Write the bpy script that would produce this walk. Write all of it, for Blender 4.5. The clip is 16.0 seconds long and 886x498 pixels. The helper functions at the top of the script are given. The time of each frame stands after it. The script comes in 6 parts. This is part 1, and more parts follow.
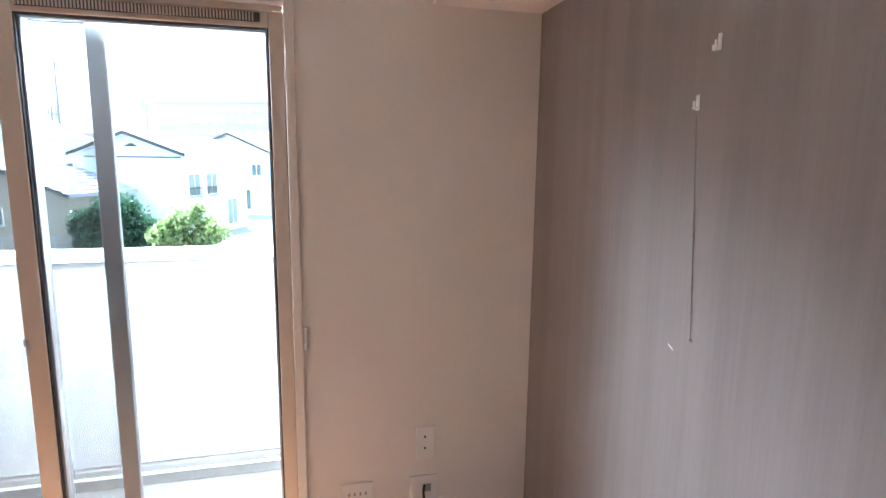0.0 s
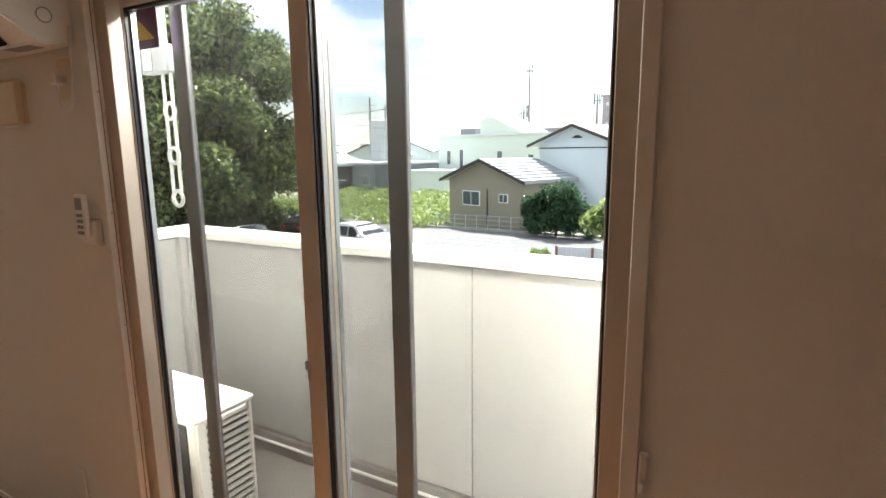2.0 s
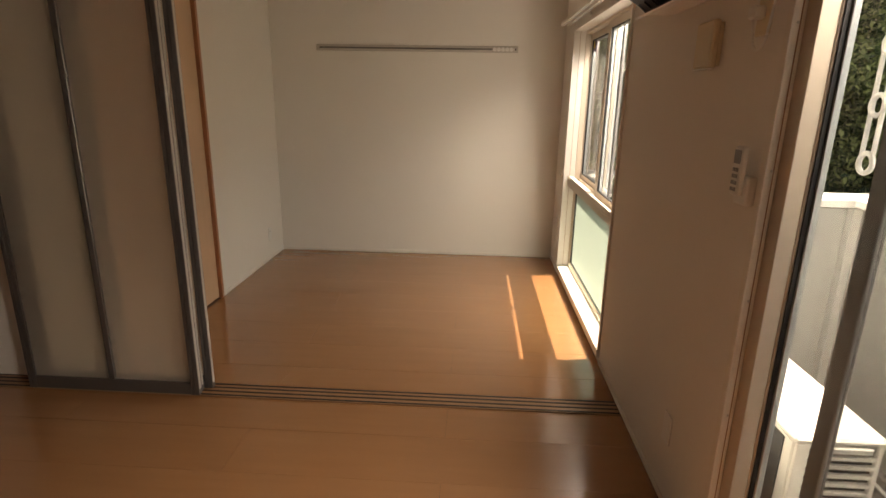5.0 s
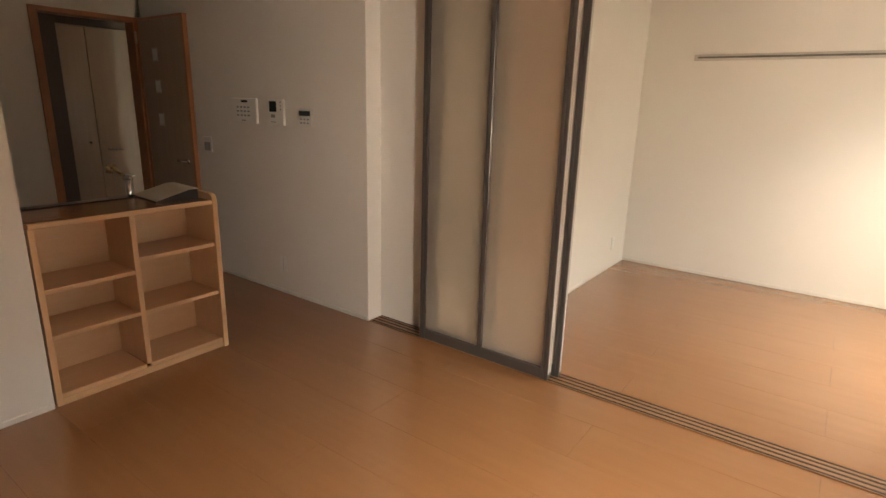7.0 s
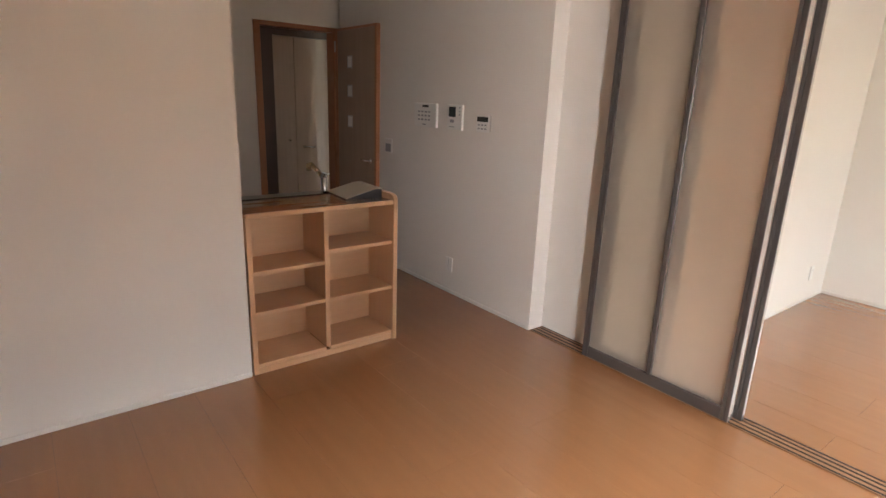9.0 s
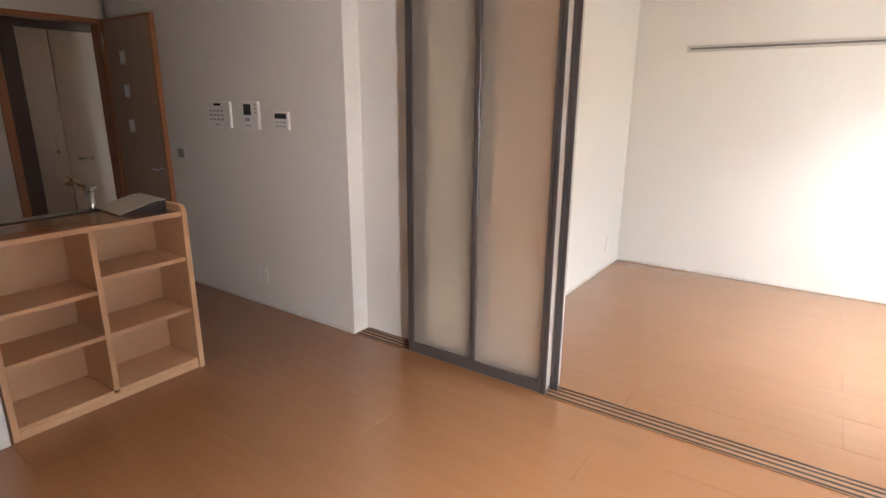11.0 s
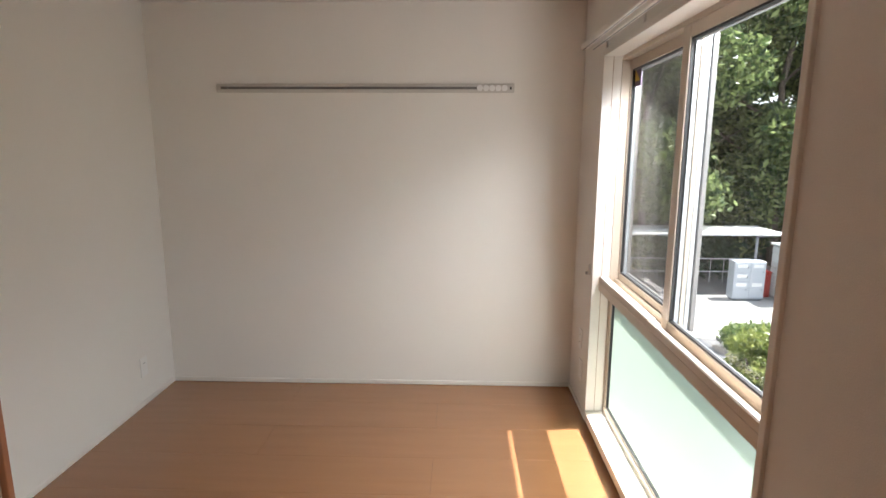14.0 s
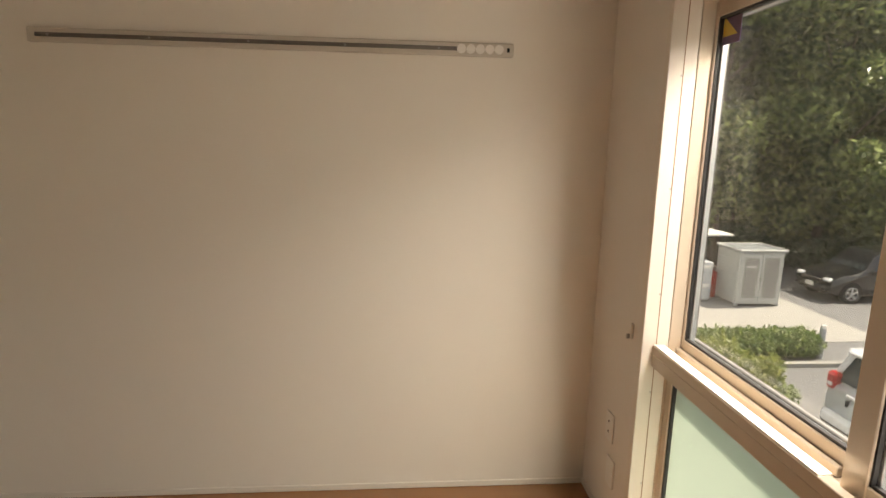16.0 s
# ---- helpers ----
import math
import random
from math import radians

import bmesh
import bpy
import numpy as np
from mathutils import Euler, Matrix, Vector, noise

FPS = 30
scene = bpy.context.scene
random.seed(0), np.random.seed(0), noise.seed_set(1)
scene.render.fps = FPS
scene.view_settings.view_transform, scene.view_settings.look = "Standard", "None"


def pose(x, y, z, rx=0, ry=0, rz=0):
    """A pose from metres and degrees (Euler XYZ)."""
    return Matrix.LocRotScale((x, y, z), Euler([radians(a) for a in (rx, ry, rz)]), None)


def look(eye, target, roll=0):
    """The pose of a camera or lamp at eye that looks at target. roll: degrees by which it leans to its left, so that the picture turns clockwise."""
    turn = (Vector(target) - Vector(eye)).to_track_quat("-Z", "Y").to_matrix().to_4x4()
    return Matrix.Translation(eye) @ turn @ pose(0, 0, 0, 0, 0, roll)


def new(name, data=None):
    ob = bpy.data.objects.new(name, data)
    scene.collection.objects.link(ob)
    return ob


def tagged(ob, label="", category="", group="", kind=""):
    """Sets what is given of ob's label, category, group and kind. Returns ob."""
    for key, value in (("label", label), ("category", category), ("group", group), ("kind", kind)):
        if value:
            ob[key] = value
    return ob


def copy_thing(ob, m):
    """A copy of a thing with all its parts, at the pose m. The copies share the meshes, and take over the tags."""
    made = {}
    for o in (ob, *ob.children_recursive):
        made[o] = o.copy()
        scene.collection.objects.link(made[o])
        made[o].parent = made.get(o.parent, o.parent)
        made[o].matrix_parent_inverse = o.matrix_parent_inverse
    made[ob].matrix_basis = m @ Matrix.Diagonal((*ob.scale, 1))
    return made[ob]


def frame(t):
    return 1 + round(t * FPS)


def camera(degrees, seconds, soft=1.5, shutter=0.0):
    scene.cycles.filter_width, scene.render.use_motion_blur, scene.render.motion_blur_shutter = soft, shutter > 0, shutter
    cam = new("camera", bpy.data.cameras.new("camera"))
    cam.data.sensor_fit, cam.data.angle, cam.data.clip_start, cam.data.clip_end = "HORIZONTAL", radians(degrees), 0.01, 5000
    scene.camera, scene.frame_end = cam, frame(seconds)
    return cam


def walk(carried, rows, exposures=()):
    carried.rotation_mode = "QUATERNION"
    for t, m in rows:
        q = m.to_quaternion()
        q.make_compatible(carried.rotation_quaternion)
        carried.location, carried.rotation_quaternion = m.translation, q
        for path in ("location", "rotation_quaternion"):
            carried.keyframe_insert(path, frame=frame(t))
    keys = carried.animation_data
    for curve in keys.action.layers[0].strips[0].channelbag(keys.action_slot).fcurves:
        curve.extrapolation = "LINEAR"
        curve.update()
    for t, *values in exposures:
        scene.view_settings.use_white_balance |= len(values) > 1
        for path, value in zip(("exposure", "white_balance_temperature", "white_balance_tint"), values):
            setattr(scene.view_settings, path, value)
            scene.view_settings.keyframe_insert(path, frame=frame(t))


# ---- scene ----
cam = camera(78.1, 16.0)
PATH = [
    (0, (0.292, -0.375, 1.526), (0.775, 1.54, 1.213), 0.7),
    (0.5, (0.37, -0.097, 1.518), (0.499, 1.868, 1.169), 0.6),
    (1, (0.409, 0.163, 1.502), (0.162, 2.113, 1.132), 0.2),
    (1.5, (0.448, 0.363, 1.505), (-0.171, 2.231, 1.147), -0.4),
    (2, (0.411, 0.494, 1.506), (-0.558, 2.208, 1.153), -0.6),
    (2.5, (0.28, 0.633, 1.509), (-1.017, 2.114, 1.158), -0.2),
    (3, (0.204, 0.728, 1.515), (-1.341, 1.938, 1.132), 0.2),
    (3.5, (0.166, 0.832, 1.516), (-1.577, 1.713, 1.085), 0.9),
    (4, (0.15, 0.822, 1.501), (-1.721, 1.338, 1.017), 1.0),
    (4.5, (0.15, 0.754, 1.503), (-1.768, 0.95, 0.97), 0.9),
    (5, (0.168, 0.682, 1.505), (-1.755, 0.577, 0.964), 1.0),
    (5.2, (0.171, 0.657, 1.505), (-1.742, 0.438, 0.966), 1.0),
    (7.3, (0.331, 0.431, 1.49), (-1.132, -0.826, 0.962), 1.6),
    (7.5, (0.326, 0.439, 1.499), (-1.069, -0.893, 0.967), 1.6),
    (8, (0.358, 0.406, 1.511), (-0.887, -1.065, 0.977), 2.0),
    (8.2, (0.377, 0.387, 1.514), (-0.81, -1.131, 0.98), 2.2),
    (10.3, (0.38, 0.257, 1.521), (-0.844, -1.226, 0.969), 1.2),
    (10.5, (0.327, 0.271, 1.508), (-0.992, -1.132, 0.968), 0.7),
    (11, (0.149, 0.332, 1.49), (-1.433, -0.772, 0.962), 0.3),
    (11.5, (-0.121, 0.475, 1.495), (-1.906, -0.268, 0.982), 0.1),
    (12, (-0.365, 0.582, 1.477), (-2.262, 0.163, 1.005), 0.2),
    (12.5, (-0.685, 0.629, 1.483), (-2.628, 0.42, 1.06), 0.6),
    (13, (-0.933, 0.653, 1.506), (-2.891, 0.54, 1.115), 0.8),
    (13.5, (-1.264, 0.722, 1.505), (-3.233, 0.659, 1.161), 0.5),
    (14, (-1.58, 0.707, 1.549), (-3.546, 0.651, 1.187), 0.2),
    (14.5, (-1.861, 0.61, 1.535), (-3.829, 0.565, 1.179), 0.5),
    (15, (-2.159, 0.635, 1.539), (-4.126, 0.638, 1.177), 0.6),
    (15.5, (-2.454, 0.635, 1.533), (-4.415, 0.729, 1.15), 0.8),
    (16, (-2.757, 0.591, 1.541), (-4.715, 0.751, 1.163), 1.2),
]
EXPOSURES = [
    (0.0, 3.20, 5000, 8), (0.5, 2.90, 6000, 11), (1.0, 2.25, 6250, 11), (1.5, 2.05, 6500, 11), (2.0, 1.70, 6550, 10), (2.5, 1.25, 6150, 11),
    (3.0, 0.85, 6600, 10), (3.5, 0.60, 7100, 12), (4.0, 0.60, 7700, 13), (4.5, 0.80, 7950, 15), (5.0, 1.20, 8350, 16),
    (7.5, 2.70, 7700, 15), (8.0, 2.85, 7100, 15), (10.5, 3.25, 6300, 14), (11.0, 3.05, 6200, 15), (11.5, 2.85, 5700, 13), (12.0, 2.63, 5300, 11),
    (12.5, 2.35, 5150, 11), (13.0, 1.95, 5350, 12), (13.5, 1.78, 5900, 13), (14.0, 1.73, 6250, 13), (14.5, 1.63, 6550, 12), (15.5, 1.45, 7200, 13), (16.0, 1.40, 8100, 14),
]
walk(cam, [(t, look(eye, target, roll)) for t, eye, target, roll in PATH], EXPOSURES)


# ---- world, sun, added window lamps ----
SUN_DIR = Vector((-0.13, 1.0, 1.85)).normalized()
world = bpy.data.worlds.new("sky")
scene.world = world
world.use_nodes = True
wn = world.node_tree.nodes
sky = wn.new("ShaderNodeTexSky")
sky.sky_type = "NISHITA"
sky.sun_disc = False
sky.sun_elevation = math.asin(SUN_DIR.z)
sky.sun_rotation = math.atan2(SUN_DIR.x, SUN_DIR.y)
sky.dust_density = 1.0
sky_tc = wn.new("ShaderNodeTexCoord")
sky_map = wn.new("ShaderNodeMapping")
sky_map.inputs["Scale"].default_value = (1.0, 1.0, 2.6)
cloud = wn.new("ShaderNodeTexNoise")
cloud.inputs["Scale"].default_value = 2.2
cloud.inputs["Detail"].default_value = 7.0
cloud.inputs["Roughness"].default_value = 0.55
ramp = wn.new("ShaderNodeValToRGB")
ramp.color_ramp.elements[0].position = 0.42
ramp.color_ramp.elements[1].position = 0.62
cmix = wn.new("ShaderNodeMix")
cmix.data_type = "RGBA"
cmix.inputs["B"].default_value = (15.0, 15.3, 15.8, 1.0)
wl = world.node_tree.links
wl.new(sky_tc.outputs["Generated"], sky_map.inputs["Vector"])
wl.new(sky_map.outputs["Vector"], cloud.inputs["Vector"])
wl.new(cloud.outputs["Fac"], ramp.inputs["Fac"])
wl.new(ramp.outputs["Color"], cmix.inputs["Factor"])
wl.new(sky.outputs["Color"], cmix.inputs["A"])
wl.new(cmix.outputs["Result"], wn["Background"].inputs["Color"])
wn["Background"].inputs["Strength"].default_value = 0.08

sun_data = bpy.data.lights.new("sun", "SUN")
sun_data.energy = 5.0
sun_data.angle = radians(0.5)
sun_data.color = (1.0, 0.965, 0.91)
sun = new("sun", sun_data)
sun.matrix_world = look(SUN_DIR * 40, (0, 0, 0))


def window_fill(eye, target, w, h, watts, spread=180):
    """Adds an unseen area lamp outside a window, standing in for sky light."""
    d = bpy.data.lights.new("window_fill_lamp", "AREA")
    d.shape, d.size, d.size_y, d.energy = "RECTANGLE", w, h, watts
    d.color = (1.0, 0.98, 0.95)
    d.spread = math.radians(spread)
    new("window_fill_lamp", d).matrix_world = look(eye, target)


# added lamps hidden above the heads and beside the jambs, to brighten the rooms
window_fill((-0.50, 1.82, 2.22), (-0.50, -0.4, 1.52), 1.40, 0.34, 50, 125)
window_fill((-3.66, 1.82, 2.20), (-3.66, 0.2, 1.10), 1.60, 0.34, 27, 170)
window_fill((-2.60, 1.84, 1.10), (-4.2, -1.2, 1.15), 0.36, 1.7, 6, 170)
window_fill((0.46, 1.86, 1.15), (-1.2, -4.0, 1.05), 0.30, 1.5, 8, 80)


# ---- materials ----
def nodes_of(name):
    m = bpy.data.materials.new(name)
    m.use_nodes = True
    return m, m.node_tree.nodes, m.node_tree.links, m.node_tree.nodes["Principled BSDF"]


def make(name, c1, c2=None, rough=0.5, metal=0.0, scale=6.0, stretch=(1, 1, 1), grain=120.0, bump=0.08, coat=0.0,
         spec=0.5, rvar=0.08, piece=0.0, bump_dist=0.002):
    """Two-scale procedural surface: broad tone, fine grain, relief, uneven gloss; piece: tone step from piece to piece."""
    m, n, l, p = nodes_of(name)
    c2 = c2 or tuple(v * 0.86 for v in c1)
    pos = n.new("ShaderNodeNewGeometry")
    mp = n.new("ShaderNodeMapping")
    mp.inputs["Scale"].default_value = stretch
    l.new(pos.outputs["Position"], mp.inputs["Vector"])
    big = n.new("ShaderNodeTexNoise")
    big.inputs["Scale"].default_value = scale
    big.inputs["Detail"].default_value = 5
    fine = n.new("ShaderNodeTexNoise")
    fine.inputs["Scale"].default_value = grain
    fine.inputs["Detail"].default_value = 3
    for t in (big, fine):
        l.new(mp.outputs["Vector"], t.inputs["Vector"])
    add = n.new("ShaderNodeMath")
    add.operation = "MULTIPLY_ADD"
    add.inputs[1].default_value = 0.35
    l.new(fine.outputs["Fac"], add.inputs[0])
    scaled = n.new("ShaderNodeMath")
    scaled.operation = "MULTIPLY_ADD"
    scaled.inputs[1].default_value = 1.1
    scaled.inputs[2].default_value = -0.22
    l.new(big.outputs["Fac"], scaled.inputs[0])
    l.new(scaled.outputs[0], add.inputs[2])
    last = add.outputs[0]
    if piece:
        info = n.new("ShaderNodeObjectInfo")
        pm = n.new("ShaderNodeMath")
        pm.operation = "MULTIPLY_ADD"
        pm.inputs[1].default_value = piece
        l.new(info.outputs["Random"], pm.inputs[0])
        l.new(last, pm.inputs[2])
        last = pm.outputs[0]
    mix = n.new("ShaderNodeMix")
    mix.data_type = "RGBA"
    mix.inputs["A"].default_value = (*c2, 1)
    mix.inputs["B"].default_value = (*c1, 1)
    l.new(last, mix.inputs["Factor"])
    l.new(mix.outputs["Result"], p.inputs["Base Color"])
    rr = n.new("ShaderNodeMapRange")
    rr.inputs["To Min"].default_value = max(0.02, rough - rvar)
    rr.inputs["To Max"].default_value = min(1.0, rough + rvar)
    l.new(big.outputs["Fac"], rr.inputs["Value"])
    l.new(rr.outputs["Result"], p.inputs["Roughness"])
    p.inputs["Metallic"].default_value = metal
    p.inputs["Specular IOR Level"].default_value = spec
    p.inputs["Coat Weight"].default_value = coat
    p.inputs["Coat Roughness"].default_value = 0.08
    if bump:
        b = n.new("ShaderNodeBump")
        b.inputs["Strength"].default_value = bump
        b.inputs["Distance"].default_value = bump_dist
        l.new(fine.outputs["Fac"], b.inputs["Height"])
        l.new(b.outputs["Normal"], p.inputs["Normal"])
    return m


def clear_glass(name, tint, gloss=0.02):
    m, n, l, p = nodes_of(name)
    n.remove(p)
    tr = n.new("ShaderNodeBsdfTransparent")
    tr.inputs["Color"].default_value = (*tint, 1)
    gl = n.new("ShaderNodeBsdfGlossy")
    gl.inputs["Roughness"].default_value = 0.01
    lw = n.new("ShaderNodeLayerWeight")
    lw.inputs["Blend"].default_value = 0.5
    pw = n.new("ShaderNodeMath")
    pw.operation = "POWER"
    pw.inputs[1].default_value = 5.0
    fr = n.new("ShaderNodeMath")
    fr.operation = "MULTIPLY_ADD"
    fr.inputs[1].default_value = 0.55
    fr.inputs[2].default_value = gloss
    l.new(lw.outputs["Facing"], pw.inputs[0])
    l.new(pw.outputs[0], fr.inputs[0])
    mx = n.new("ShaderNodeMixShader")
    l.new(fr.outputs[0], mx.inputs[0])
    l.new(tr.outputs[0], mx.inputs[1])
    l.new(gl.outputs[0], mx.inputs[2])
    l.new(mx.outputs[0], n["Material Output"].inputs["Surface"])
    return m


def frosted(name, tint, rough, through_part, body=0.0):
    """Obscured sheet: rough refraction mixed with a milky translucent and partly opaque body."""
    m, n, l, p = nodes_of(name)
    p.inputs["Base Color"].default_value = (*tint, 1)
    p.inputs["Transmission Weight"].default_value = 1.0
    p.inputs["Roughness"].default_value = rough
    p.inputs["IOR"].default_value = 1.15
    tl = n.new("ShaderNodeBsdfTranslucent")
    tl.inputs["Color"].default_value = (*tint, 1)
    mx = n.new("ShaderNodeMixShader")
    mx.inputs[0].default_value = 1 - through_part
    l.new(p.outputs[0], mx.inputs[1])
    df = n.new("ShaderNodeBsdfDiffuse")
    df.inputs["Color"].default_value = (*tint, 1)
    m2 = n.new("ShaderNodeMixShader")
    m2.inputs[0].default_value = body
    l.new(tl.outputs[0], m2.inputs[1])
    l.new(df.outputs[0], m2.inputs[2])
    l.new(m2.outputs[0], mx.inputs[2])
    l.new(mx.outputs[0], n["Material Output"].inputs["Surface"])
    return m


def mesh_screen(name, cover, color):
    m, n, l, p = nodes_of(name)
    p.inputs["Base Color"].default_value = (*color, 1)
    p.inputs["Roughness"].default_value = 0.7
    tr = n.new("ShaderNodeBsdfTransparent")
    mx = n.new("ShaderNodeMixShader")
    mx.inputs[0].default_value = cover
    l.new(tr.outputs[0], mx.inputs[1])
    l.new(p.outputs[0], mx.inputs[2])
    l.new(mx.outputs[0], n["Material Output"].inputs["Surface"])
    return m


def leaf_material(name, dark, light):
    m, n, l, p = nodes_of(name)
    g = n.new("ShaderNodeNewGeometry")
    mix = n.new("ShaderNodeMix")
    mix.data_type = "RGBA"
    mix.inputs["A"].default_value = (*dark, 1)
    mix.inputs["B"].default_value = (*light, 1)
    pw = n.new("ShaderNodeMath")
    pw.operation = "POWER"
    pw.inputs[1].default_value = 1.7
    l.new(g.outputs["Random Per Island"], pw.inputs[0])
    l.new(pw.outputs[0], mix.inputs["Factor"])
    l.new(mix.outputs["Result"], p.inputs["Base Color"])
    p.inputs["Roughness"].default_value = 0.32
    tl = n.new("ShaderNodeBsdfTranslucent")
    l.new(mix.outputs["Result"], tl.inputs["Color"])
    mx = n.new("ShaderNodeMixShader")
    mx.inputs[0].default_value = 0.5
    l.new(p.outputs[0], mx.inputs[1])
    l.new(tl.outputs[0], mx.inputs[2])
    l.new(mx.outputs[0], n["Material Output"].inputs["Surface"])
    return m


M_WALL = make("wallpaper_offwhite", (0.80, 0.77, 0.72), (0.77, 0.74, 0.69), 0.85, scale=1.5, grain=260, bump=0.35, spec=0.2)
M_CEIL = make("ceiling_paper", (0.80, 0.78, 0.74), (0.77, 0.75, 0.71), 0.9, scale=1.5, grain=220, bump=0.3, spec=0.2)
M_ACCENT = make("wallpaper_greige_streaks", (0.29, 0.255, 0.228), (0.17, 0.147, 0.129), 0.65, scale=14, stretch=(1, 1, 0.035), grain=150, bump=0.2, spec=0.35)
M_FLOOR = make("flooring_warm_wood", (0.315, 0.150, 0.066), (0.275, 0.127, 0.053), 0.22, scale=5, stretch=(4, 0.35, 1), grain=70, bump=0.05, coat=0.6, piece=0.06, spec=0.5)
M_GROOVE = make("floor_groove", (0.10, 0.045, 0.02), rough=0.8)
M_BASE = make("white_trim", (0.80, 0.77, 0.72), rough=0.45, bump=0.02)
M_CASE = make("window_casing_white", (0.78, 0.74, 0.68), (0.74, 0.70, 0.64), 0.5, scale=3, bump=0.05)
M_SASH = make("sash_beige_aluminium", (0.60, 0.52, 0.43), (0.55, 0.475, 0.39), 0.38, metal=0.25, scale=4, grain=200, bump=0.03)
M_SASH_OUT = make("sash_outer_silver", (0.46, 0.48, 0.50), (0.41, 0.43, 0.45), 0.35, metal=0.6, scale=4, bump=0.02)
M_SCREEN_FRAME = make("screen_frame_grey", (0.27, 0.26, 0.26), (0.24, 0.23, 0.23), 0.4, metal=0.5, scale=4, bump=0.02)
M_GASKET = make("black_gasket", (0.015, 0.015, 0.017), rough=0.5, bump=0)
M_GLASS = clear_glass("window_glass", (0.93, 0.95, 0.94))
M_MESH = mesh_screen("insect_mesh", 0.24, (0.15, 0.15, 0.15))
M_FROST = frosted("frosted_window_glass", (0.37, 0.46, 0.385), 0.55, 0.86)
M_PANEL = frosted("milky_panel", (0.80, 0.74, 0.67), 0.32, 0.83, 0.36)
M_ALU = make("partition_grey_aluminium", (0.155, 0.145, 0.14), (0.125, 0.117, 0.112), 0.36, metal=0.55, scale=5, stretch=(1, 1, 0.1), bump=0.02)
M_TRACK = make("floor_track_brown", (0.34, 0.19, 0.10), (0.28, 0.155, 0.08), 0.35, metal=0.2, scale=5)
M_TRACKDARK = make("track_slot", (0.03, 0.02, 0.016), rough=0.7, bump=0)
M_MAPLE = make("maple_board", (0.68, 0.43, 0.245), (0.60, 0.35, 0.185), 0.4, scale=6, stretch=(1, 5, 5), grain=60, bump=0.04, coat=0.1)
M_MAPLEV = make("maple_upright", (0.68, 0.43, 0.245), (0.60, 0.35, 0.185), 0.4, scale=6, stretch=(6, 6, 0.6), grain=60, bump=0.04, coat=0.1)
M_COUNTER = make("counter_wood", (0.40, 0.20, 0.10), (0.33, 0.155, 0.075), 0.2, scale=5, stretch=(0.6, 5, 1), grain=60, bump=0.03, coat=0.3)
M_CLOSET = make("closet_door_wood", (0.62, 0.42, 0.275), (0.55, 0.36, 0.23), 0.42, scale=5, stretch=(6, 6, 0.35), grain=55, bump=0.04)
M_REDWOOD = make("reddish_door_frame", (0.46, 0.195, 0.095), (0.37, 0.15, 0.07), 0.35, scale=6, stretch=(6, 6, 0.4), grain=70, bump=0.04)
# grey-brown made lighter, to carry the sheen of the windows on the doors
M_LEAF_DOOR = make("sheen_lightened_door", (0.50, 0.375, 0.29), (0.42, 0.31, 0.235), 0.18, scale=5, stretch=(7, 7, 0.35), grain=60, bump=0.03)
M_DARKDOOR = make("dark_wood_jamb", (0.10, 0.065, 0.05), rough=0.35, scale=5, stretch=(7, 7, 0.4))
M_PLASTIC = make("white_plastic", (0.80, 0.79, 0.76), (0.77, 0.76, 0.73), 0.35, scale=8, bump=0.01)
M_CREAM = make("cream_plastic", (0.70, 0.60, 0.43), (0.66, 0.565, 0.40), 0.45, scale=8, bump=0.01)
M_LCD = make("dark_lcd", (0.03, 0.035, 0.035), rough=0.15, bump=0)
M_GREYKEY = make("grey_keys", (0.30, 0.31, 0.32), rough=0.5, bump=0)
M_CHROME = make("chrome", (0.75, 0.75, 0.76), rough=0.12, metal=1.0, bump=0)
M_BRASS = make("brass_spout", (0.72, 0.54, 0.34), rough=0.18, metal=1.0, bump=0)
M_STEEL = make("brushed_steel", (0.55, 0.54, 0.52), rough=0.35, metal=0.9, scale=5, bump=0.02)
M_BLACK = make("black_cover", (0.02, 0.02, 0.022), rough=0.5)
M_PAPER = make("file_cream", (0.70, 0.66, 0.56), rough=0.6)
M_PURPLE = make("sticker_purple", (0.16, 0.10, 0.20), rough=0.4, bump=0)
M_YELLOW = make("sticker_yellow", (0.72, 0.55, 0.10), rough=0.4, bump=0)
M_SIDING = make("balcony_siding", (0.44, 0.435, 0.425), (0.40, 0.395, 0.385), 0.7, scale=3, grain=180, bump=0.25)
M_CAP = make("parapet_cap", (0.80, 0.79, 0.76), (0.74, 0.73, 0.70), 0.4, scale=4, bump=0.05)
M_BALC = make("balcony_sheet", (0.27, 0.26, 0.245), (0.21, 0.20, 0.19), 0.6, scale=3, grain=90, bump=0.15)
M_ACU = make("outdoor_unit_ivory", (0.80, 0.78, 0.73), (0.75, 0.73, 0.68), 0.4, scale=5, bump=0.03)
M_FIN = make("condenser_dark", (0.06, 0.06, 0.062), rough=0.6, metal=0.3, scale=8)
M_ASPHALT = make("asphalt", (0.17, 0.17, 0.175), (0.12, 0.12, 0.125), 0.85, scale=0.35, grain=30, bump=0.5, bump_dist=0.01)
M_GROUND = make("dry_ground", (0.26, 0.25, 0.20), (0.16, 0.19, 0.10), 0.9, scale=0.12, grain=6, bump=0.4, bump_dist=0.05)
# pale concrete darkened to stand for the grove's shade
M_CONC = make("shade_dimmed_concrete", (0.34, 0.33, 0.31), (0.27, 0.26, 0.245), 0.8, scale=0.9, grain=40, bump=0.3)
M_LINE = make("road_paint", (0.72, 0.72, 0.70), (0.55, 0.55, 0.53), 0.7, scale=3)
M_TANWALL = make("tan_plaster", (0.30, 0.27, 0.21), (0.26, 0.235, 0.18), 0.85, scale=1.2, grain=40, bump=0.3)
